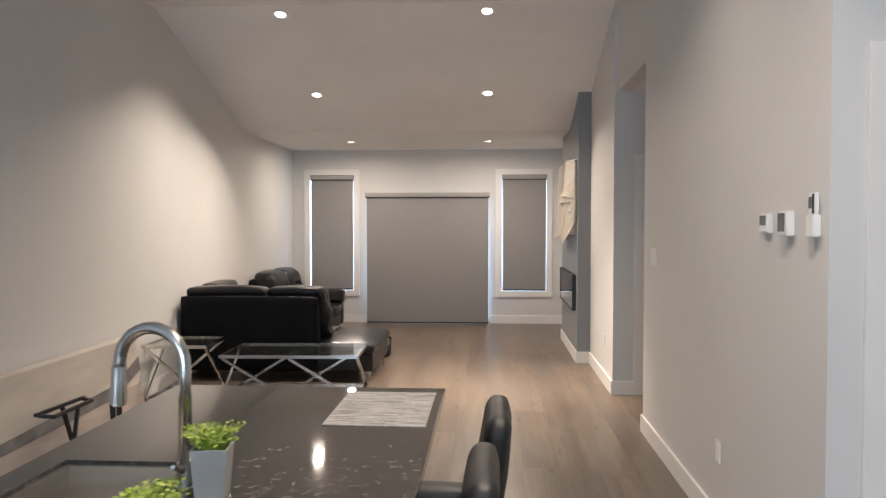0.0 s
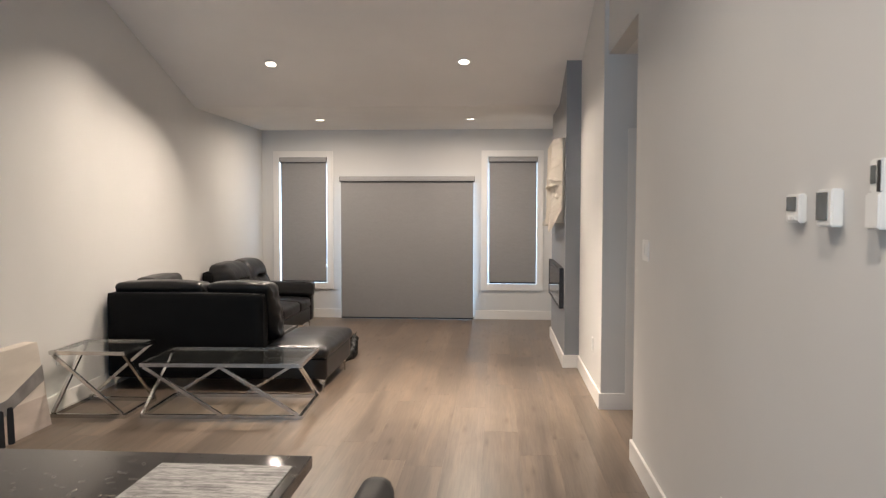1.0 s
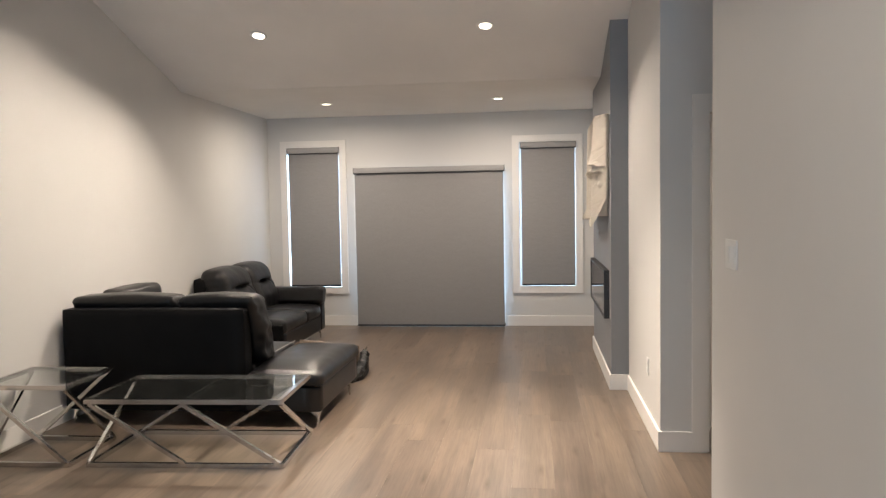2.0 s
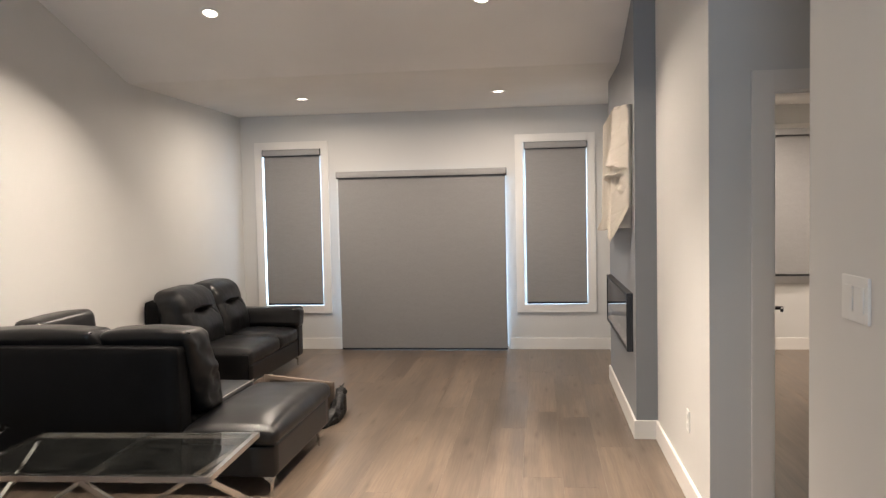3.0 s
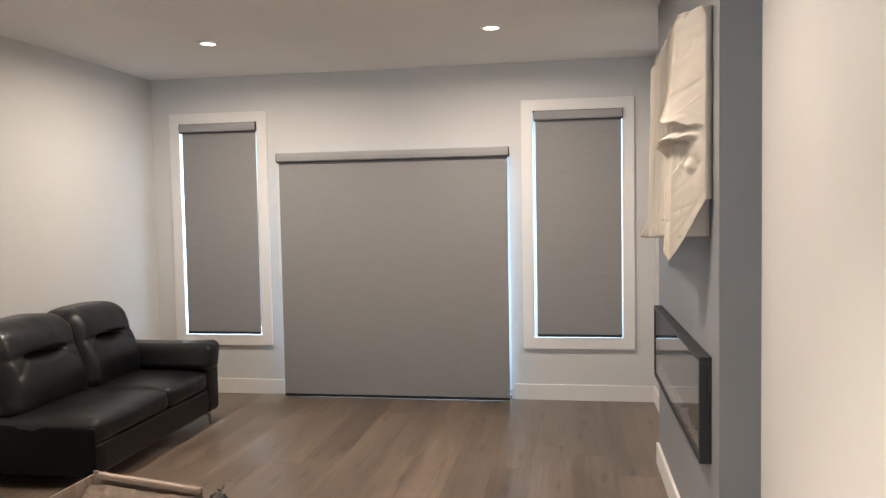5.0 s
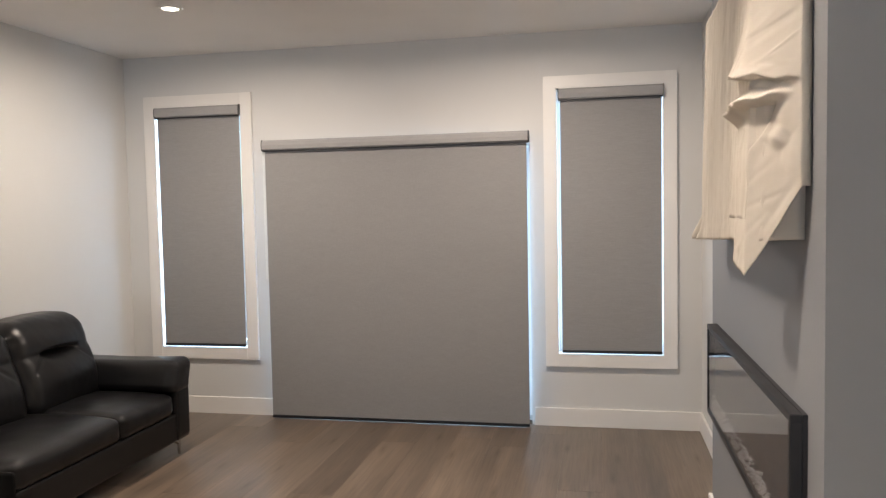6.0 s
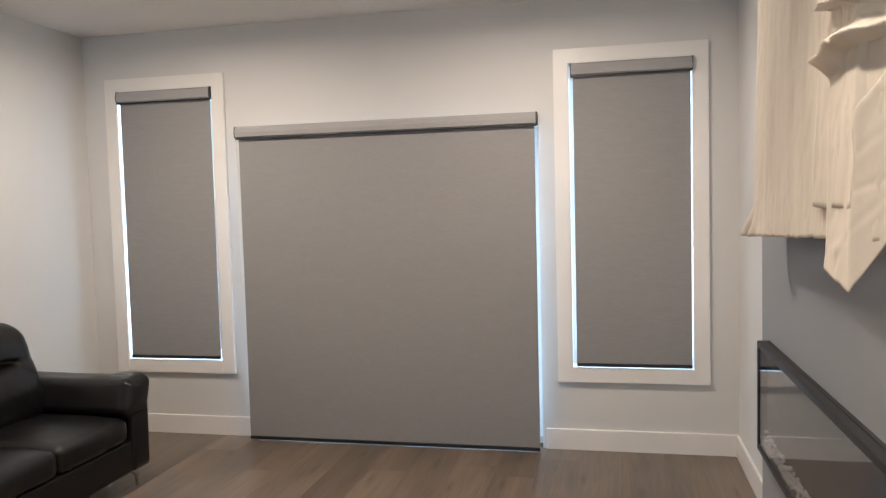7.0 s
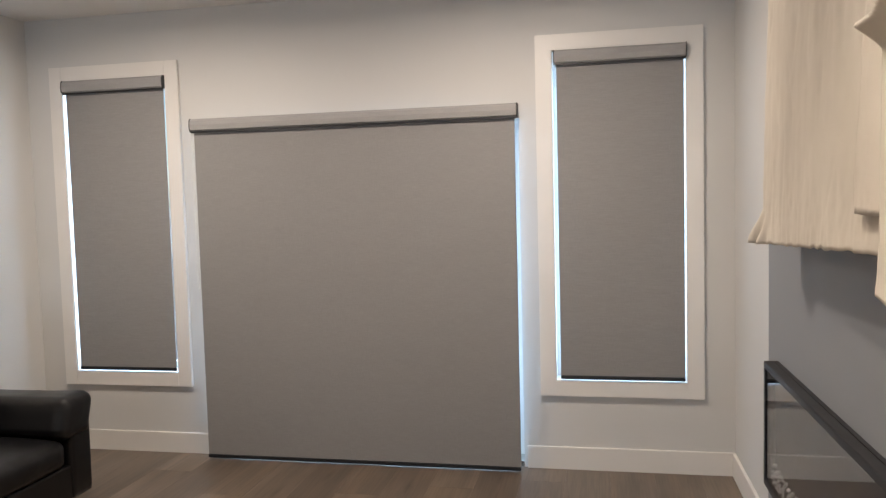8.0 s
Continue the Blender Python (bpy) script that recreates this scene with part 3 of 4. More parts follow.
# daylight at the openings
for a, b, c, d, w in ((DX0, DX1, 0.05, DZ, 21), (*WIN[0], WZ0, WZ1, 52), (*WIN[1], WZ0, WZ1, 30)):
    area_lamp(pose((a + b) / 2, YB + 0.30, (c + d) / 2, -90, 0, 0), w * (b - a) * (d - c), b - a + 0.1, d - c + 0.1, COOL)
# added cool fill from the unseen south opening
area_lamp(pose(-0.7, YS - 0.05, 1.45, 90, 0, 0), 112, 2.9, 1.85, COOL)


# ---- kitchen island ----
isl = thing("kitchen_island", "dark kitchen island with speckled charcoal quartz top and sink", "island")
IX0, IX1, IY0, IY1, IZ = -1.12, -0.095, -0.6, 2.835, 0.921
SX0, SX1, SY0, SY1 = -1.03, -0.69, 1.22, 1.905
slab = bmesh.new()
rings = []
for k, z in ((0.0, IZ - 0.03), (0.0, IZ - 0.0025), (0.0025, IZ)):
    rings.append([slab.verts.new((x, y, z)) for x, y in ((IX0 + k, IY0 + k), (IX1 - k, IY0 + k), (IX1 - k, IY1 - k), (IX0 + k, IY1 - k))])
hole = [[slab.verts.new((x, y, z)) for x, y in ((SX0, SY0), (SX1, SY0), (SX1, SY1), (SX0, SY1))] for z in (IZ, IZ - 0.03)]
grid_faces(slab, rings + hole, True)
grid_faces(slab, [hole[1], rings[0]], True)
part("countertop", slab, QUARTZ, isl, "polished dark speckled quartz")
part("base_cabinet", boxes((IX0 + 0.03, -0.66, IY0 + 0.05, 1.16, 0.1, IZ - 0.031), (IX0 + 0.03, -0.66, 1.96, IY1 - 0.05, 0.1, IZ - 0.031), (IX0 + 0.03, -1.05, 1.16, 1.96, 0.1, IZ - 0.031), (-0.675, -0.66, 1.16, 1.96, 0.1, IZ - 0.031), (-1.05, -0.675, 1.16, 1.96, 0.1, 0.6)), PLINTH, isl)
part("plinth", boxes((IX0 + 0.09, -0.72, IY0 + 0.1, IY1 - 0.1, 0.0, 0.1)), BLACK, isl)
part("sink_basin", boxes((SX0, SX0 + 0.012, SY0, SY1, 0.68, IZ - 0.012), (SX1 - 0.012, SX1, SY0, SY1, 0.68, IZ - 0.012), (SX0 + 0.012, SX1 - 0.012, SY0, SY0 + 0.012, 0.68, IZ - 0.012), (SX0 + 0.012, SX1 - 0.012, SY1 - 0.012, SY1, 0.68, IZ - 0.012), (SX0, SX1, SY0, SY1, 0.67, 0.68)), BASIN, isl, "brushed steel sink basin")
db = bmesh.new()
tube(db, [(-0.86, 1.56, 0.68), (-0.86, 1.56, 0.684)], 0.045, 20)
part("drain", db, CHROME, isl, "round steel drain")

fau = thing("kitchen_faucet", "brushed steel gooseneck faucet on the island", "faucet")
FX, FY = -0.635, 1.72
fb = bmesh.new()
R = 0.085
pts = [(FX, FY, IZ + 0.05), (FX, FY, IZ + 0.287)]
pts += [(FX - R + R * math.cos(a), FY + 0.03 * (1 - math.cos(a)) / 2, IZ + 0.287 + R * math.sin(a)) for a in (k * math.pi / 14 for k in range(1, 15))]
pts += [(FX - 2 * R - 0.003, FY + 0.031, IZ + 0.27)]
tube(fb, pts, 0.0145, 18)
part("gooseneck", fb, STEEL, fau, smooth=True)
fb = bmesh.new()
tube(fb, [(FX, FY, IZ), (FX, FY, IZ + 0.006), (FX, FY, IZ + 0.008), (FX, FY, IZ + 0.06)], [0.027, 0.027, 0.022, 0.021], 20)
part("body", fb, STEEL, fau, smooth=False)
fb = bmesh.new()
hx = FX - 2 * R - 0.003
tube(fb, [(hx, FY + 0.031, IZ + 0.28), (hx, FY + 0.031, IZ + 0.275), (hx - 0.004, FY + 0.031, IZ + 0.187), (hx - 0.004, FY + 0.031, IZ + 0.182)], [0.014, 0.0175, 0.019, 0.015], 18)
part("spray_head", fb, STEEL, fau, "pull-down spray head")
fb = bmesh.new()
tube(fb, [(FX, FY - 0.02, IZ + 0.045), (FX + 0.005, FY - 0.085, IZ + 0.075)], [0.007, 0.005], 10)
part("lever", fb, STEEL, fau)


def potted_grass(x, y, seed):
    e = thing("potted_plant", "small square white pot of bright green artificial grass", "plant", pose(x, y, IZ, 0, 0, seed * 7), group="small potted plants")
    pb = bmesh.new()
    r0, r1, h = 0.032, 0.041, 0.115
    rings = []
    for r, z in ((r0, 0.0), (r1, h), (r1 - 0.005, h), (r1 - 0.007, h - 0.018)):
        rings.append([pb.verts.new((r * a, r * b, z)) for a, b in ((-1, -1), (1, -1), (1, 1), (-1, 1))])
    grid_faces(pb, rings, True)
    pb.faces.new(rings[0][::-1])
    part("pot", pb, POT, e, "white tapered pot", bevel=0.0012)
    sb = boxes((-r1 + 0.007, r1 - 0.007, -r1 + 0.007, r1 - 0.007, h - 0.025, h - 0.012))
    part("soil", sb, SOIL, e)
    rnd = random.Random(seed)
    lb = bmesh.new()
    for k in range(420):
        a, q = rnd.uniform(0, 6.283), rnd.uniform(0, 1) ** 0.5
        bx, by = 0.03 * q * math.cos(a), 0.03 * q * math.sin(a)
        ln, lean = rnd.uniform(0.03, 0.07), 0.1 + 0.55 * q
        w = rnd.uniform(0.0016, 0.003)
        d = Vector((math.cos(a), math.sin(a), 0))
        s = Vector((-math.sin(a + rnd.uniform(-1, 1)), math.cos(a), 0)) * w
        prev = None
        for j in range(4):
            f = j / 3
            p = Vector((bx, by, h - 0.014)) + d * (ln * lean * f * f * 0.8) + Vector((0, 0, ln * (f - 0.28 * lean * f * f)))
            cur = (lb.verts.new(p - s * (1.05 - f)), lb.verts.new(p + s * (1.05 - f)))
            if prev:
                lb.faces.new((prev[0], prev[1], cur[1], cur[0]))
            prev = cur
        if k % 3 == 0:
            for g in range(3):
                c = p + Vector((rnd.uniform(-1, 1), rnd.uniform(-1, 1), rnd.uniform(-1, 0.6))) * 0.007
                u = Vector((rnd.uniform(-1, 1), rnd.uniform(-1, 1), rnd.uniform(-0.4, 0.6))).normalized() * 0.006
                n = u.orthogonal().normalized() * 0.0028
                lb.faces.new([lb.verts.new(c + o) for o in (-u, n, u, -n)])
    part("grass", lb, LEAF, e, "bright green blades")
    return e


potted_grass(-0.553, 1.67, 1)
potted_grass(-0.515, 1.27, 2)

mb = boxes((-0.44, -0.122, 2.285, 2.747, IZ, IZ + 0.003))
tagged(part("placemat", mb, MATWEAVE), "silver-grey woven placemat lying on the island", "placemat")


def bar_stool(x, y, turn):
    e = thing("bar_stool", "black leather bar stool with rounded back at the island", "stool", pose(x, y, 0, 0, 0, turn), group="bar stools")
    cb2 = bmesh.new()
    cushion(cb2, -0.2, 0.14, -0.19, 0.19, 0.53, 0.61, 0.035, 0.012, 0.003, 10, x)
    part("seat", cb2, STOOLSKIN, e, smooth=True)
    bk = bmesh.new()

    def lean(p, u):
        p.x += 0.12 * (p.z - 0.68)
        return p
    cushion(bk, 0.115, 0.195, -0.19, 0.19, 0.56, 0.945, 0.032, 0.012, 0.003, 12, y, lean)
    part("backrest", bk, STOOLSKIN, e, smooth=True)
    for sx, sy in ((-0.16, -0.16), (-0.16, 0.16), (0.14, -0.16), (0.14, 0.16)):
        lg = bmesh.new()
        bar(lg, (sx * 1.15, sy * 1.15, 0), (sx, sy, 0.54), 0.024)
        part("leg", lg, BLACK, e)
    fr = bmesh.new()
    for a, b in (((-0.18, -0.18), (-0.18, 0.18)), ((-0.18, 0.18), (0.155, 0.18)), ((0.155, 0.18), (0.155, -0.18)), ((0.155, -0.18), (-0.18, -0.18))):
        bar(fr, (*a, 0.22), (*b, 0.22), 0.016)
    part("footrest", fr, BLACK, e)
    return e


bar_stool(-0.085, 2.46, 0)
near_stool = bar_stool(-0.128, 1.88, 0)
ab = bmesh.new()
cushion(ab, -0.05, 0.15, -0.03, 0.04, 0.84, 0.885, 0.02, 0.004, 0.001, 8, 2.0)
part("armrest", ab, STOOLSKIN, near_stool, "rounded black armrest", smooth=True)


# ---- tables ----
def x_table(name, label, category, x0, x1, y0, y1, h, modules, turn=0):
    e = thing(name, label, category, pose((x0 + x1) / 2, (y0 + y1) / 2, 0, 0, 0, turn), group="chrome and glass tables")
    w, d, t = (x1 - x0) / 2, (y1 - y0) / 2, 0.028
    for z, n in ((h - t / 2, "top_rail"), (t / 2, "floor_rail")):
        for a, b in (((-w, -d + t / 2), (w, -d + t / 2)), ((-w, d - t / 2), (w, d - t / 2)), ((-w + t / 2, -d + t), (-w + t / 2, d - t)), ((w - t / 2, -d + t), (w - t / 2, d - t))):
            rb = bmesh.new()
            bar(rb, (*a, z), (*b, z), t)
            part(n, rb, SATIN, e, bevel=0.0015)
    zt, zb = h - t, t
    step = 2 * (w - t) / modules
    for k in range(modules):
        a, b = -w + t + k * step, -w + t + (k + 1) * step
        for p, q in (((a, -d + 0.011, zt), (b, -d + 0.011, zb)), ((b, d - 0.011, zt), (a, d - 0.011, zb))):
            rb = bmesh.new()
            bar(rb, p, q, 0.023)
            part("brace", rb, SATIN, e)
        if k:
            rb = bmesh.new()
            bar(rb, (a, -d + t, h - 0.0225), (a, d - t, h - 0.0225), t * 0.9)
            part("cross_rail", rb, SATIN, e)
    for p, q in (((-w + 0.011, -d + 0.02, zb), (-w + 0.011, d - 0.02, zt)), ((w - 0.011, -d + 0.02, zt), (w - 0.011, d - 0.02, zb))):
        rb = bmesh.new()
        bar(rb, p, q, 0.023)
        part("brace", rb, SATIN, e)
    part("glass_top", boxes((-w + t, w - t, -d + t, d - t, h - 0.009, h - 0.001)), TABLEGLASS, e, "clear glass top")
    return e


x_table("coffee_table", "long chrome crossed-leg coffee table with clear glass top", "table", -2.27, -1.07, 6.42, 7.11, 0.41, 2, 2.5)
x_table("side_table", "square chrome crossed-leg side table with clear glass top", "table", -2.93, -2.36, 6.37, 6.92, 0.495, 1, 1.5)


# ---- sofas ----
def metal_leg(x, y, h, parent, dx, dy):
    bm = bmesh.new()
    top = [(-0.03, -0.03), (0.03, -0.03), (0.03, 0.03), (-0.03, 0.03)]
    rings = []
    for s, z in ((1.0, h), (0.85, h - 0.018), (0.3, h - 0.045), (0.22, 0.0)):
        rings.append([bm.verts.new((x + dx * 0.03 * (1 - s) + a * s, y + dy * 0.03 * (1 - s) + b * s, z)) for a, b in top])
    grid_faces(bm, rings, True)
    bm.faces.new(rings[0])
    bm.faces.new(rings[-1][::-1])
    bmesh.ops.recalc_face_normals(bm, faces=bm.faces[:])
    part("leg", bm, CHROME, parent, "tapered chrome leg")


def pad(name, parent, dims, label="", skin=None, **kw):
    bm = bmesh.new()
    cushion(bm, *dims, **kw)
    return part(name, bm, skin or LEATHER, parent, label, smooth=True)


def seam(name, parent, pts, r=0.004):
    bm = bmesh.new()
    tube(bm, pts, r, 8)
    return part(name, bm, LEATHER, parent, smooth=True)


def piping(parent, x0, x1, y0, y1, z, r=0.035):
    """Sewn edge round the top of a pad."""
    pts = []
    for cx, cy, a0 in ((x1 - r, y1 - r, 0), (x0 + r, y1 - r, 90), (x0 + r, y0 + r, 180), (x1 - r, y0 + r, 270)):
        pts += [(cx + r * math.cos(radians(a0 + k * 15)), cy + r * math.sin(radians(a0 + k * 15)), z) for k in range(7)]
    pts.append(pts[0])
    return seam("piping", parent, pts, 0.0035)


sa = thing("chaise_sofa", "black leather sectional piece with open bumper end, backed to the kitchen", "sofa")
pad("base", sa, (-2.95, -1.070, 7.29, 8.41, 0.105, 0.285), r=0.012, puff=0.002, wrinkle=0.001, n=12, seed=1)
pad("back_panel", sa, (-2.95, -1.60, 7.275, 7.43, 0.105, 0.828), skin=BACKING, r=0.014, puff=0.004, wrinkle=0.0015, n=14, seed=2)
pad("side_panel", sa, (-2.995, -2.90, 7.44, 8.40, 0.105, 0.62), skin=BACKING, r=0.02, puff=0.004, wrinkle=0.0015, n=10, seed=3)


def roll_back(p, u):
    # the pad rolls back over the panel at its top
    p.y -= 0.085 * u[2]
    if u[0] > 0:
        p.x -= 0.022 * max(0, u[2]) * u[0]
    p.z += 0.010 * (1 - u[0] ** 2) * max(0, u[2])
    if u[1] > 0:
        p.y += 0.03 * math.exp(-((u[2] + 0.2) / 0.5) ** 2) * (1 - u[0] ** 4)
    # rumpled gusset at the open side
    slack = max(0.0, u[0] - 0.7) / 0.3
    p.x += 0.016 * slack * noise.noise(Vector((p.y * 9, p.z * 17, 4.0)))
    p.y += 0.006 * math.sin(u[2] * 19 + 4 * noise.noise(p * 6)) * max(0, abs(u[0]) - 0.8) * 4
    return p


for x0, x1, sd in ((-2.93, -2.125, 4), (-2.12, -1.535, 5)):
    c = pad("back_cushion", sa, (x0, x1, 7.425, 7.68, 0.40, 0.905), r=0.046, puff=0.012, wrinkle=0.003, n=26, seed=sd, shape=roll_back)
    seam("piping", c, [(x0 + 0.03 + (x1 - x0 - 0.06) * k / 12, 7.375, 0.898 + 0.012 * math.sin(math.pi * k / 12)) for k in range(13)], 0.004)


def low_roll(p, u):
    p.x -= 0.10 * (p.z - 0.42)
    return p


pad("corner_cushion", sa, (-2.88, -2.68, 7.72, 8.36, 0.40, 0.915), r=0.05, puff=0.012, wrinkle=0.003, n=18, seed=6, shape=low_roll)
pad("seat_cushion", sa, (-2.88, -1.602, 7.45, 8.43, 0.285, 0.405), r=0.03, puff=0.010, wrinkle=0.002, n=18, seed=7)


def crown(p, u):
    p.z += 0.036 * (1 - u[0] ** 4) * (1 - abs(u[1]) ** 3.5) * max(0, u[2]) - 0.006 * abs(u[0] * u[1]) ** 3
    return p


c = pad("bumper_cushion", sa, (-1.598, -1.052, 7.268, 8.43, 0.285, 0.385), r=0.042, puff=0.010, wrinkle=0.002, n=28, seed=8, shape=crown)
piping(c, -1.594, -1.056, 7.276, 8.426, 0.298)
# the bright gleam of the seam, drawn as a thin pale tube
tb = bmesh.new()
tube(tb, [(-1.600, 7.70 + 0.70 * k / 14, 0.407 + 0.004 * math.sin(math.pi * k / 14)) for k in range(15)], 0.0028, 8)
part("seam_glint", tb, SEAM_GLINT, sa, "pale line painted as the seam's highlight", smooth=True)
for x, y, dx, dy in ((-1.115, 7.335, 1, -1), (-1.115, 8.20, 1, 1), (-2.88, 7.335, -1, -1), (-2.88, 8.33, -1, 1)):
    metal_leg(x, y, 0.115, sa, dx, dy)

sb = thing("loveseat", "black leather one-armed loveseat with tufted back cushions against the wall", "sofa")
pad("base", sb, (-2.93, -2.06, 9.465, 10.94, 0.10, 0.275), r=0.012, puff=0.002, wrinkle=0.001, n=12, seed=11)
pad("back_panel", sb, (-2.985, -2.84, 9.465, 10.94, 0.10, 0.83), skin=BACKING, r=0.03, puff=0.004, wrinkle=0.0015, n=14, seed=12)


def tuft(p, u):
    # reclined pad: soft head roll, lens-shaped pocket below it, full lower half, small gathers at the side seams
    p.x -= 0.30 * (p.z - 0.42)
    if u[0] > 0:
        k = min(1.0, u[0] * 2)
        side = 1 - abs(u[1]) ** 4
        p.x += k * 0.016 * math.exp(-((u[2] - 0.55) / 0.24) ** 2) * side
        p.x += k * 0.034 * math.exp(-((u[2] + 0.25) / 0.40) ** 2) * side
        eye = max(0.0, 1 - (u[1] / 0.52) ** 2)
        d = u[2] - 0.27 - 0.03 * eye
        p.x -= k * 0.085 * math.exp(-(d / (0.040 if d > 0 else 0.045 + 0.085 * eye)) ** 2) * eye ** 0.7
        p.x -= k * 0.010 * math.exp(-((u[2] - 0.27) / 0.06) ** 2) * side
        seam_side = max(0.0, (abs(u[1]) - 0.74) / 0.26)
        ruck = math.sin(u[2] * 17 + 7 * noise.noise(Vector((p.y * 5, p.z * 6, 2.0))))
        p.x += k * 0.0045 * ruck * seam_side * math.exp(-((u[2] - 0.25) / 0.4) ** 2)
        # slack crease that runs out and down from each corner of the pocket
        run = abs(u[1]) - 0.46
        if run > 0:
            p.x -= k * 0.012 * math.exp(-((u[2] - 0.25 + 1.1 * run) / 0.045) ** 2) * max(0.0, 1 - run / 0.40)
    p.y += 0.006 * noise.noise(Vector((p.x * 9, p.y * 4, p.z * 20))) * max(0, abs(u[1]) - 0.8) * 5
    p.z -= 0.03 * abs(u[1]) ** 5 * max(0, u[2])
    return p


pad("back_cushion", sb, (-2.80, -2.53, 9.475, 10.185, 0.38, 0.915), r=0.088, puff=0.014, wrinkle=0.003, n=58, seed=13, shape=tuft)
pad("back_cushion", sb, (-2.80, -2.53, 10.178, 10.81, 0.38, 0.915), r=0.088, puff=0.014, wrinkle=0.003, n=58, seed=14, shape=tuft)


def waterfall(p, u):
    if u[0] > 0.5:
        p.z -= 0.02 * (u[0] - 0.5) * max(0, u[2])
    return p


pad("seat_cushion", sb, (-2.74, -2.045, 9.467, 10.242, 0.27, 0.418), r=0.045, puff=0.016, wrinkle=0.0025, n=26, seed=15, shape=waterfall)
pad("seat_cushion", sb, (-2.74, -2.045, 10.246, 10.77, 0.27, 0.418), r=0.045, puff=0.016, wrinkle=0.0025, n=26, seed=16, shape=waterfall)
pad("end_panel", sb, (-2.88, -2.056, 9.452, 9.474, 0.10, 0.372), skin=BACKING, r=0.009, puff=0.003, wrinkle=0.001, n=12, seed=19)
arm = pad("arm", sb, (-2.86, -2.05, 10.80, 10.955, 0.10, 0.56), r=0.02, puff=0.003, wrinkle=0.0015, n=14, seed=17)


def arm_roll(p, u):
    p.y -= 0.03 * max(0, 1 - abs(u[2] + 0.4))
    p.z += 0.012 * u[0] ** 2 * max(0, u[2])
    return p


pad("arm_pad", arm, (-2.84, -2.03, 10.755, 10.972, 0.40, 0.598), r=0.05, puff=0.008, wrinkle=0.003, n=22, seed=18, shape=arm_roll)
for x, y, dx, dy in ((-2.11, 10.85, 1, 1), (-2.45, 9.85, 1, -1), (-2.9, 10.85, -1, 1), (-2.85, 9.85, -1, -1)):
    metal_leg(x, y, 0.11, sb, dx, dy)

# ---- packaging on the floor ----
cbx = thing("cardboard_packaging", "open brown cardboard box with folded flaps behind the sofa", "cardboard box", pose(-1.18, 8.96, 0, 0, 0, -1.5))
part("box_base", boxes((-0.56, 0.0, -0.46, 0.0, 0.003, 0.008)), CARD, cbx)
bw = boxes((-0.56, 0.0, 0.0, 0.006, 0.003, 0.262))
for v in bw.verts:
    v.co.z += 0.055 * (-v.co.x / 0.56) * (v.co.z > 0.1)
part("back_wall", bw, CARD, cbx)
part("side_wall", boxes((-0.566, -0.5605, -0.46, 0.006, 0.003, 0.30)), CARD, cbx)
rim = boxes((-0.52, -0.005, -0.034, -0.0005, 0.238, 0.266))
for v in rim.verts:
    v.co.z += 0.055 * (-v.co.x / 0.56)
part("folded_edge", rim, CARD, cbx, "doubled cardboard edge", bevel=0.004)
fl = bmesh.new()
rows = []
PLEATS = ((-0.036, 0.222), (-0.12, 0.178), (-0.135, 0.188), (-0.23, 0.125), (-0.24, 0.100), (-0.34, 0.088), (-0.36, 0.102), (-0.45, 0.05))
for k in range(19):
    x = -0.55 + 0.53 * k / 18
    row = []
    for (ya, za), (yb, zb) in zip(PLEATS, PLEATS[1:]):
        for f in (0.0, 0.33, 0.66):
            y, z = ya + (yb - ya) * f, za + (zb - za) * f
            q = Vector((x * 14, y * 16, 3.0))
            row.append(fl.verts.new((x, y, z - 0.075 * x + 0.02 * abs(noise.noise(q)) + 0.010 * noise.noise(q * 2.7))))
    rows.append(row)
grid_faces(fl, rows)
bmesh.ops.solidify(fl, geom=fl.faces[:], thickness=0.004)
part("folded_insert", fl, CARD, cbx, "folded cardboard insert")

def crumpled_film(name, label, path, girth, seed):
    """A bunched length of film: a lumpy tube with sharp facets, torn points standing up at its far end."""
    bm = bmesh.new()
    n, sides = 46, 26
    rows = []
    for i in range(n + 1):
        f = i / n
        k = f * (len(path) - 1)
        j = min(int(k), len(path) - 2)
        p = Vector(path[j]).lerp(Vector(path[j + 1]), k - j)
        d = (Vector(path[j + 1]) - Vector(path[j])).normalized()
        s = Vector((d.y, -d.x, 0))
        swell = girth * (0.85 + 0.45 * noise.noise(Vector((f * 6, seed, 0)))) * min(1.0, 0.25 + f * 6, 0.25 + (1 - f) * 6)
        row = []
        for c in range(sides):
            a = 2 * math.pi * c / sides
            q = Vector((math.cos(a) * 1.5, math.sin(a) * 1.5, f * 9 + seed))
            ridge = 1 - abs(noise.noise(q * 1.3)) * 1.5 + 0.5 * abs(noise.noise(q * 3.1))
            r = swell * (0.62 + 0.55 * ridge)
            v = p + s * math.cos(a) * r + Vector((0, 0, max(0.0, math.sin(a)) * r + 0.5 * swell))
            v += d * 0.02 * noise.noise(q * 2.3)
            if math.sin(a) < -0.3:
                v.z = 0.003
            v.z = max(0.003, v.z)
            row.append(bm.verts.new(v))
        rows.append(row)
    grid_faces(bm, rows, True)
    bm.faces.new(rows[0][::-1])
    bm.faces.new(rows[-1])
    # torn points pulled up out of the bunch
    for at, tall, lean in ((1, 0.03, -0.02), (2, 0.02, 0.0), (3, 0.045, 0.02), (4, 0.02, 0.02), (7, 0.02, 0.03), (20, 0.02, 0.03), (41, 0.03, -0.03)):
        v = max(rows[at], key=lambda w: w.co.z)
        v.co += Vector((lean, lean * 0.5, tall))
    return tagged(part(name, bm, BAG, smooth=True), label, "plastic wrap")


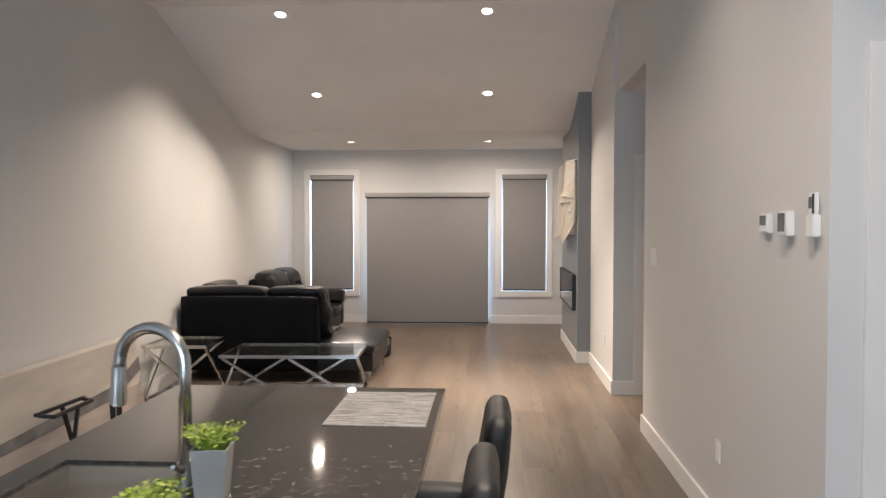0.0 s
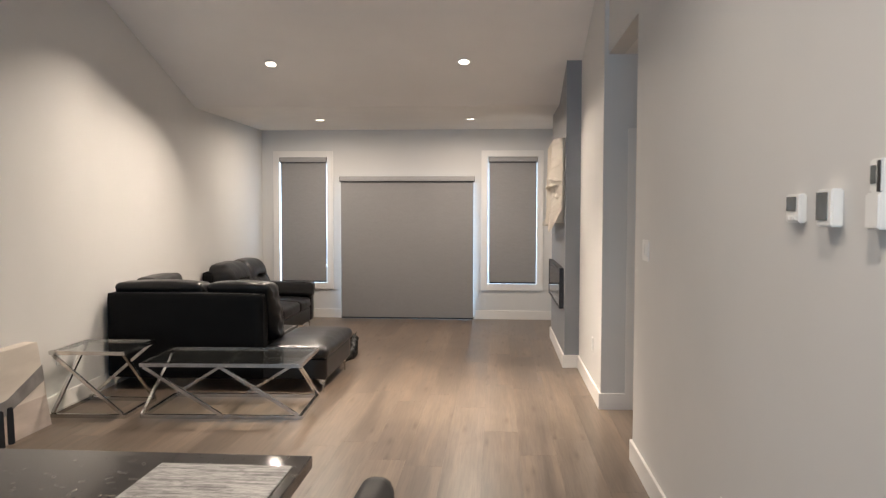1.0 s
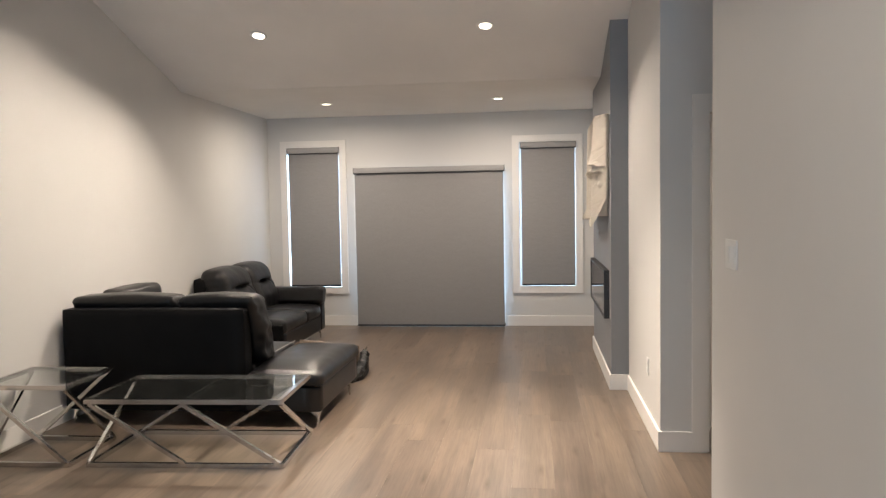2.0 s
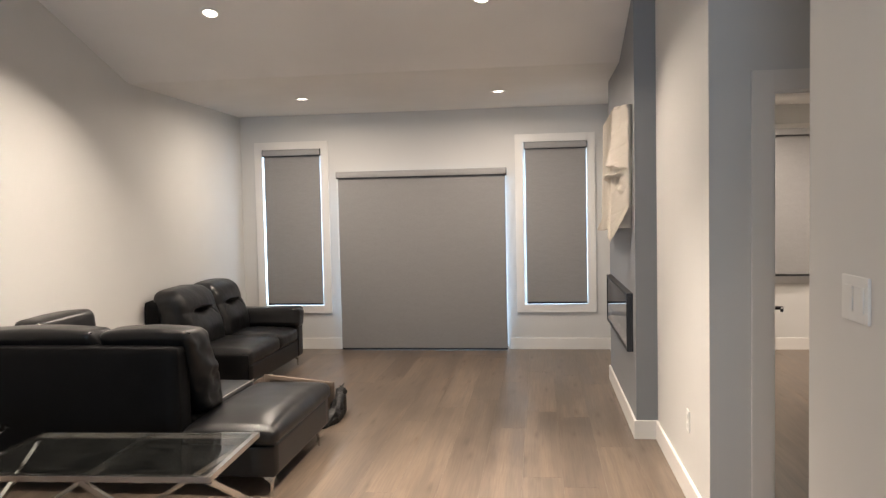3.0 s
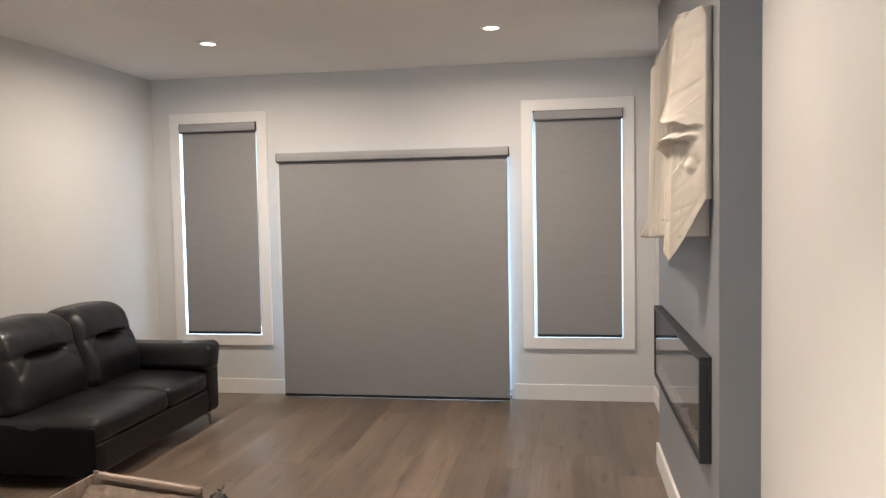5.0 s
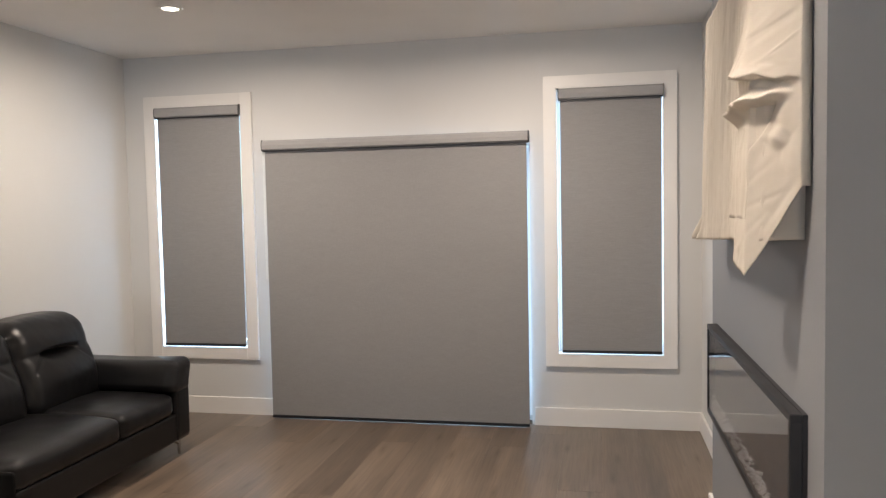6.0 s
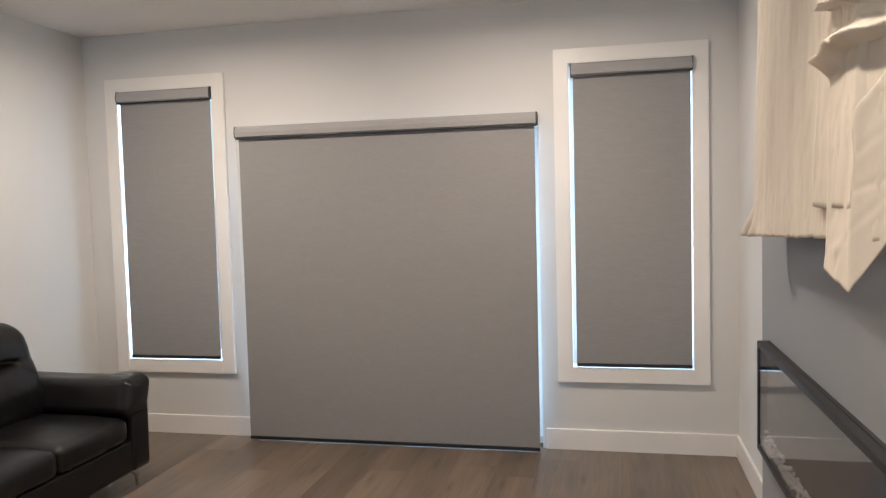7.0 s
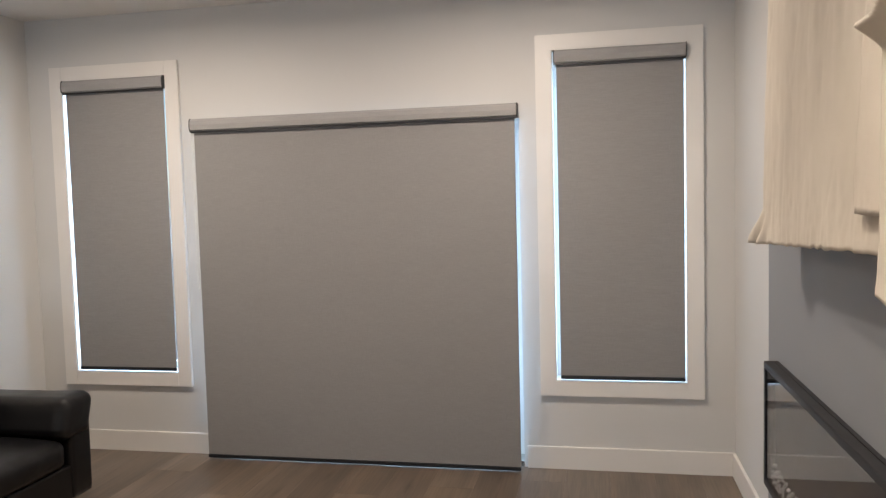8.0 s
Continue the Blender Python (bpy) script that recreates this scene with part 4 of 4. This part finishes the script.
crumpled_film("plastic_wrap", "crumpled black plastic film beside the cardboard", [(-1.165, 9.11, 0.15), (-1.150, 9.02, 0.11), (-1.145, 8.84, 0.04), (-1.17, 8.60, 0.0)], 0.048, 3.0)

# printed carton along the west wall
ct = thing("furniture_carton", "long pale printed carton leaning on the wall", "carton")


def leaning(y0, y1, z0, z1, t=0.10, k=0.12):
    bm = bmesh.new()
    box(bm, 0, t, y0, y1, z0, z1)
    for v in bm.verts:
        v.co.x = XL + 0.02 + v.co.x + (0.6 - v.co.z) * k
        v.co.y += 0.06 * (0.6 - v.co.z)
    return bm


part("carton_body", leaning(4.1, 6.16, 0.0, 0.6), PRINT, ct, bevel=0.004)
for y0, y1, z0, z1, mt, n in ((4.11, 6.15, 0.0, 0.22, PRINTP, "lower_print"),):
    bm = leaning(y0, y1, z0 + 0.003, z1, 0.103)
    part(n, bm, mt, ct, "pinkish printed lower half")
bm = bmesh.new()
vs = [(4.12, 0.15), (5.7, 0.185), (6.17, 0.325), (6.17, 0.435), (5.75, 0.285), (4.12, 0.215)]
ring = []
for dx in (0.0, 0.004):
    ring.append([bm.verts.new((XL + 0.122 + dx + (0.6 - z) * 0.12, yy, z)) for yy, z in vs])
grid_faces(bm, ring, True)
bm.faces.new(ring[0][::-1])
bm.faces.new(ring[1])
part("dark_print", bm, BAND, ct, "dark printed band")
for yy in (5.62, 5.72):
    fb = bmesh.new()
    bar(fb, (-2.80, yy, 0.0), (-2.83, yy + 0.03, 0.235), 0.05, 0.03)
    part("loose_foot", fb, BLACK, ct, "loose black furniture foot", bevel=0.006)
rk = thing("folded_frame", "folded black metal frame lying by the carton", "metal frame")
for a, b in (((-2.75, 4.55, 0.345), (-2.75, 5.12, 0.33)), ((-2.66, 4.6, 0.325), (-2.67, 5.08, 0.32)), ((-2.75, 4.85, 0.33), (-2.72, 4.95, 0.0)), ((-2.67, 4.9, 0.31), (-2.66, 4.8, 0.0)), ((-2.75, 5.10, 0.33), (-2.67, 5.06, 0.32)), ((-2.75, 4.58, 0.335), (-2.66, 4.62, 0.32))):
    fb = bmesh.new()
    bar(fb, a, b, 0.022)
    part("rail", fb, BLACK, rk)


# ---- covered television and fireplace ----
tv = thing("television", "wall-mounted flat television under a white sheet", "television")
sp = boxes((0.962, 0.99, 8.74, 9.92, 1.50, 2.235))
for v in sp.verts:
    v.co.x += 0.020 * (v.co.z - 1.87)
part("screen_panel", sp, BLACK, tv, bevel=0.004)
part("wall_bracket", boxes((0.985, 1.027, 9.0, 9.5, 1.7, 2.05)), BLACK, tv, bevel=0.003)


CLOTH_X, FAR = 0.93, 9.93


def sheet_drape():
    """White sheet over the panel: a flat fall in front, and a second fold over the near end with a hanging corner."""
    bm = bmesh.new()

    def fall(y_far, y_near, low_at, front_at, ny, nz, wrap):
        rows = []
        for i in range(ny + 1):
            y = y_far + (y_near - y_far) * i / ny
            rows.append((y, 0.0))
        for k in range(1, wrap + 1):
            rows.append((y_near - 0.002 * k, k / wrap))
        grid = []
        for y, turn in rows:
            low = low_at(y, turn)
            row = [bm.verts.new((1.012, y, 2.246))]
            for j in range(nz + 1):
                q = j / nz
                z = 2.246 - q * (2.246 - low)
                x = front_at(y, z, q)
                x += (1.0255 - x) * turn
                row.append(bm.verts.new((min(x, 1.0255), y + 0.004 * noise.noise(Vector((z * 14, y * 3, 8))), z + 0.004 * noise.noise(Vector((y * 18, z * 8, 1))))))
            grid.append(row)
        grid_faces(bm, grid)

    def low1(y, turn):
        return 1.362 + 0.055 * (9.9 - y) / 1.3 + 0.006 * noise.noise(Vector((y * 22, 0, 0)))

    def front1(y, z, q):
        x = CLOTH_X - 0.005 - 0.022 * (FAR - y) / 1.25 + 0.020 * (z - 1.40) / 0.85
        x += 0.0045 * noise.noise(Vector((y * 11, z * 1.1, 2))) + 0.0014 * noise.noise(Vector((y * 30, z * 5.0, 4))) + 0.0014 * noise.noise(Vector((y * 34, z * 20, 4)))
        x += creases(y, z, VERTICAL)
        x += 0.003 * noise.noise(Vector((y * 60, z * 30, 6))) * max(0.0, 1.6 - z) * 4
        flare = max(0.0, 1 - abs(y - FAR) / 0.10) * max(0.0, (1.46 - z) / 0.10)
        x -= 0.03 * flare + 0.02 * flare * math.sin(y * 120 + z * 30)
        if y > FAR:
            x += (y - FAR) * 1.2
        if y < 8.72:
            x += (8.72 - y) / 0.115 * 0.065
        return x

    fall(FAR + 0.03, 8.69, low1, front1, 150, 90, 5)

    # narrow strip hanging between the flat fall and the near flap
    def low_strip(y, turn):
        return 1.468 + 0.003 * noise.noise(Vector((y * 30, 4, 0)))

    def front_strip(y, z, q):
        lay = front1(y, z, q)
        if y > 9.017:
            return lay + 0.001
        loose = max(0.0, min(1.0, (1.95 - z) / 0.35))
        return lay - 0.004 - 0.014 * loose + 0.002 * noise.noise(Vector((y * 20, z * 5, 6)))

    fall(9.020, 8.72, low_strip, front_strip, 40, 60, 3)

    # near flap: a short turn on the front, then round the end of the panel
    EDGE = ((2.30, 8.725), (2.10, 8.728), (2.02, 8.77), (1.868, 8.945), (1.858, 8.890), (1.74, 8.895), (1.43, 8.865), (1.345, 8.870), (1.2, 8.870))

    def edge_at(z):
        for (za, ya), (zb, yb) in zip(EDGE, EDGE[1:]):
            if z >= zb:
                return ya + (yb - ya) * (za - z) / (za - zb)
        return EDGE[-1][1]

    def step(a, b, v):
        k = min(1.0, max(0.0, (v - a) / (b - a)))
        return k * k * (3 - 2 * k)

    ns, nz = 64, 150
    grid = []
    for i in range(ns + 1):
        s = i / ns
        hem = 1.345 - 0.03 * s / 0.48 if s < 0.48 else 1.315 + 0.235 * (s - 0.48) / 0.52
        row = []
        for j in range(nz + 1):
            z = 2.248 - (2.248 - hem) * j / nz
            yl = edge_at(z)
            la, x1 = yl - 8.720, 0.880 + 0.030 * (z - 1.40) / 0.85
            ex, ey = 1.0 - x1, 0.110
            lb = math.hypot(ex, ey)
            a = s * (la + lb)
            f = step(la - 0.018, la + 0.022, a)
            px, py = x1, yl - a
            qx, qy = x1 + ex / lb * (a - la), 8.720 - ey / lb * (a - la)
            x, y = px + (qx - px) * f, py + (qy - py) * f
            nx, ny = -1 + 0.26 * f, -0.67 * f
            h = creases(a, z, SLACK) + 0.004 * noise.noise(Vector((a * 9, z * 6, 5)))
            line = z - 1.868 + 0.055 * s + 0.010 * noise.noise(Vector((s * 7, 3.0, 1.0)))
            keep = min(1.0, 0.5 + s * 3) * (0.25 + 0.75 * step(0.98, 0.68, s))
            h += 0.034 * math.exp(-line / 0.09) * keep if line > 0 else -0.006 * keep
            # rolled band under the fold
            hw = 0.040 * (1 - 0.5 * s)
            d = abs(z - 1.762 - 0.03 * s - 0.012 * noise.noise(Vector((s * 5, 8.0, 2.0)))) / hw
            h += 0.046 * max(0.0, 1 - d) ** 1.3 * step(0.95, 0.75, s)
            # pocket in its shade
            floor_z = 1.645 + 0.10 * abs((s - 0.5) / 0.26) ** 1.4
            h -= 0.030 * step(floor_z, floor_z + 0.016, z) * step(1.764 + 0.012 * s, 1.748 + 0.012 * s, z) * step(0.24, 0.30, s) * step(0.80, 0.74, s)
            # gathered knuckles at the back edge
            for cs, cz, rs, rz, amp in ((0.86, 1.735, 0.14, 0.06, 0.013), (0.80, 1.675, 0.10, 0.03, 0.010), (0.93, 1.625, 0.12, 0.04, 0.006)):
                h += amp * max(0.0, 1 - ((s - cs) / rs) ** 2 - ((z - cz) / rz) ** 2)
            fade = step(1.0, 0.9, s)
            drop = step(2.215, 2.248, z)
            x, y = x + nx * h * (0.3 + 0.7 * fade), y + ny * h * (0.3 + 0.7 * fade)
            x += (0.975 - x) * 0.5 * drop
            row.append(bm.verts.new((min(x, 1.0255), y, z + 0.003 * noise.noise(Vector((a * 25, z * 9, 3))))))
        row.insert(0, bm.verts.new((1.018, row[0].co.y + 0.03, 2.253)))
        grid.append(row)
    # the end returns to the wall behind the panel
    grid.append([bm.verts.new((1.0255, v.co.y + 0.012, v.co.z)) for v in grid[-1]])
    grid_faces(bm, grid)
    return bm


def fold_lines(seed, count, tilt, reach, amp):
    """Straight sharp creases as (across, height, angle, half length, half width, depth)."""
    r = random.Random(seed)
    return [(r.uniform(*reach[0]), r.uniform(*reach[1]), r.gauss(*tilt), r.uniform(0.05, 0.16), r.uniform(0.008, 0.03), r.choice((-0.6, 1)) * r.uniform(0.4, 1) * amp) for k in range(count)]


def creases(a, z, lines):
    h = 0.0
    for ca, cz, ang, ln, wd, amp in lines:
        dx, dz = a - ca, z - cz
        along, across = dx * math.cos(ang) + dz * math.sin(ang), dz * math.cos(ang) - dx * math.sin(ang)
        if abs(across) < wd and abs(along) < ln:
            h += amp * (1 - abs(across) / wd) * (1 - (along / ln) ** 2)
    return h


SLACK = fold_lines(4, 60, (0.6, 0.8), ((0.0, 0.32), (1.30, 2.2)), 0.0042)
VERTICAL = fold_lines(9, 90, (1.5, 0.28), ((8.7, 9.95), (1.38, 2.2)), 0.0032)
sh = part("sheet", sheet_drape(), CLOTH, smooth=True)
tagged(sh, "creased white cotton sheet draped over the television", "sheet")
mod = sh.modifiers.new("thick", "SOLIDIFY")
mod.thickness = 0.003

fp = thing("electric_fireplace", "black framed electric fireplace with dark glass and crystals", "fireplace")
FY0, FY1, FZ0, FZ1, FX0, FX1 = 8.645, 10.19, 0.560, 0.964, 0.983, 1.027
part("housing", boxes((1.015, FX1, FY0, FY1, FZ0, FZ1)), BLACK, fp)
t = 0.022
part("frame_top", boxes((FX0, 1.0145, FY0, FY1, FZ1 - t, FZ1)), BLACK, fp, bevel=0.002)
part("frame_bottom", boxes((FX0, 1.0145, FY0, FY1, FZ0, FZ0 + t)), BLACK, fp, bevel=0.002)
part("frame_side", boxes((FX0, 1.0145, FY0, FY0 + t, FZ0 + t, FZ1 - t)), BLACK, fp, bevel=0.002)
part("frame_side", boxes((FX0, 1.0145, FY1 - t, FY1, FZ0 + t, FZ1 - t)), BLACK, fp, bevel=0.002)
gp = part("glass_front", boxes((FX0 + 0.004, FX0 + 0.007, FY0 + t, FY1 - t, FZ0 + t, FZ1 - t)), FIREGLASS, fp, "dark reflective glass")
rnd = random.Random(5)
xb = bmesh.new()
for k in range(300):
    r = rnd.uniform(0.004, 0.009)
    c = Vector((rnd.uniform(FX0 + 0.014, 1.004), rnd.uniform(FY0 + t + 0.02, FY1 - t - 0.02), FZ0 + t + r * 0.9 + rnd.uniform(0, 1) ** 1.6 * 0.06))
    bmesh.ops.create_icosphere(xb, subdivisions=1, radius=r, matrix=Matrix.Translation(c) @ Euler((rnd.random() * 6, rnd.random() * 6, 0)).to_matrix().to_4x4())
tagged(part("crystals", xb, CRYSTAL, fp, "heap of clear glass crystals"), kind="stuff")


# ---- switches, outlets, thermostats ----
def wall_plate(name, label, category, y, z, w, h, x=XR, side=-1, slots=()):
    e = thing(name, label, category, pose(x, y, z))
    bm = boxes((min(0, side * 0.007), max(0, side * 0.007), -w / 2, w / 2, -h / 2, h / 2))
    part("plate", bm, WHITE, e, bevel=0.002)
    for (cy, cz, sw, sh2, mat) in slots:
        bm = boxes((min(side * 0.007, side * 0.011), max(side * 0.007, side * 0.011), cy - sw / 2, cy + sw / 2, cz - sh2 / 2, cz + sh2 / 2))
        part("rocker" if "switch" in name else "insert", bm, mat, e, bevel=0.0012)
    return e


wall_plate("light_switch", "white double rocker light switch on the wall", "switch", 5.36, 1.31, 0.168, 0.118, slots=((-0.034, 0, 0.056, 0.068, WHITE), (0.034, 0, 0.056, 0.068, WHITE)))
duplex = ((0, 0.024, 0.03, 0.028, WHITE), (0, -0.024, 0.03, 0.028, WHITE))
wall_plate("wall_outlet", "white duplex wall outlet above the baseboard", "outlet", 3.82, 0.413, 0.07, 0.115, slots=duplex)
wall_plate("wall_outlet", "white duplex wall outlet beside the column", "outlet", 7.43, 0.42, 0.07, 0.115, x=X2, slots=duplex)
wall_plate("wall_outlet", "white duplex wall outlet behind the side table", "outlet", 6.62, 0.40, 0.07, 0.115, x=XL, side=1, slots=duplex)


def thermostat(y, z, w, h, d, screen, label):
    e = thing("thermostat", label, "thermostat", pose(XR, y, z), group="wall controls")
    part("case", boxes((-d, 0, -w / 2, w / 2, -h / 2, h / 2)), WHITE, e, bevel=0.004)
    cy, cz, sw, sh2 = screen
    part("display", boxes((-d - 0.002, -d + 0.001, cy - sw / 2, cy + sw / 2, cz - sh2 / 2, cz + sh2 / 2)), GREYPL, e, "grey display")
    return e


t1 = thermostat(3.18, 1.538, 0.095, 0.08, 0.022, (0.006, 0.012, 0.065, 0.04), "small white wall thermostat with grey display")
for k in (-0.025, 0, 0.025):
    part("button", boxes((-0.025, -0.021, k - 0.008, k + 0.008, -0.032, -0.022)), WHITE, t1, bevel=0.001)
thermostat(2.955, 1.538, 0.088, 0.095, 0.03, (0.010, 0.004, 0.065, 0.07), "white wall thermostat with dark display")
rc = thing("wall_remote", "white remote control in a wall holder", "remote", pose(XR, 2.715, 1.56))
hd = part("holder", boxes((-0.028, 0, -0.032, 0.032, -0.07, 0.01)), WHITE, rc, bevel=0.004)
rm = part("remote_body", boxes((-0.022, -0.004, -0.026, 0.026, 0.0102, 0.085)), WHITE, rc, bevel=0.004)
part("display", boxes((-0.0235, -0.0215, -0.004, 0.02, 0.03, 0.07)), GREYPL, rm, "grey display")
part("dark_strip", boxes((-0.0235, -0.0215, -0.024, -0.010, 0.012, 0.08)), BLACK, rm, "black side strip")


# ---- floor boards ----
floor = structure("floor", boxes((XL, XR + 0.12, YS, YB, -0.06, -0.004), (XR + 0.12, 4.6, HALL0, YB, -0.06, -0.004), (XR + 0.12, 3.1, YS, HK, -0.06, -0.004)), SUBFLOOR, "grey-brown oak plank floor")
PW, GAP = 0.234, 0.0003
shared = {}


def board_mesh(length):
    key = round(length, 2)
    if key not in shared:
        w, l, b = PW - GAP, length - GAP, 0.0004
        bm = bmesh.new()
        rings = [[bm.verts.new(p) for p in ((i, i, z), (w - i, i, z), (w - i, l - i, z), (i, l - i, z))] for i, z in ((0, -0.004), (0, -b), (b, 0.0))]
        grid_faces(bm, rings, True)
        bm.faces.new(rings[-1])
        me = bpy.data.meshes.new("plank")
        bm.to_mesh(me)
        bm.free()
        me.materials.append(OAK)
        shared[key] = me
    return shared[key]


rnd = random.Random(11)
rows_n = int((XR - XL) / PW) + 1
for i in range(rows_n):
    x = XL + i * PW
    y = -0.7 - rnd.choice((0.2, 0.5, 0.8, 1.1, 1.4))
    while y < YB - 0.01:
        ln = min(rnd.choice((1.45, 1.8, 2.2)), YB - y)
        if YB - y - ln < 0.15:
            ln = YB - y
        if ln > 0.02:
            ob = new("plank", board_mesh(ln))
            ob.parent = floor
            ob.location = (x, y, 0)
        y += ln
rest = bmesh.new()
for x0, x1, ya, yb in ((XL + rows_n * PW, 4.6, HALL0, YB), (XL, 3.1, YS, -1.0), (XL + rows_n * PW, 3.1, -1.0, HK)):
    x = x0
    while x < x1 - 0.01:
        y = ya - rnd.uniform(0, 1.2)
        while y < yb:
            ln = rnd.choice((1.45, 1.8, 2.2))
            a, b = max(y, ya), min(y + ln, yb)
            if b - a > 0.02:
                box(rest, x, min(x + PW, x1) - GAP, a, b - GAP, -0.004, 0.0 if yb > 3 else -0.0015)
            y += ln
        x += PW
tagged(part("plank", rest, OAK, floor), kind="stuff")
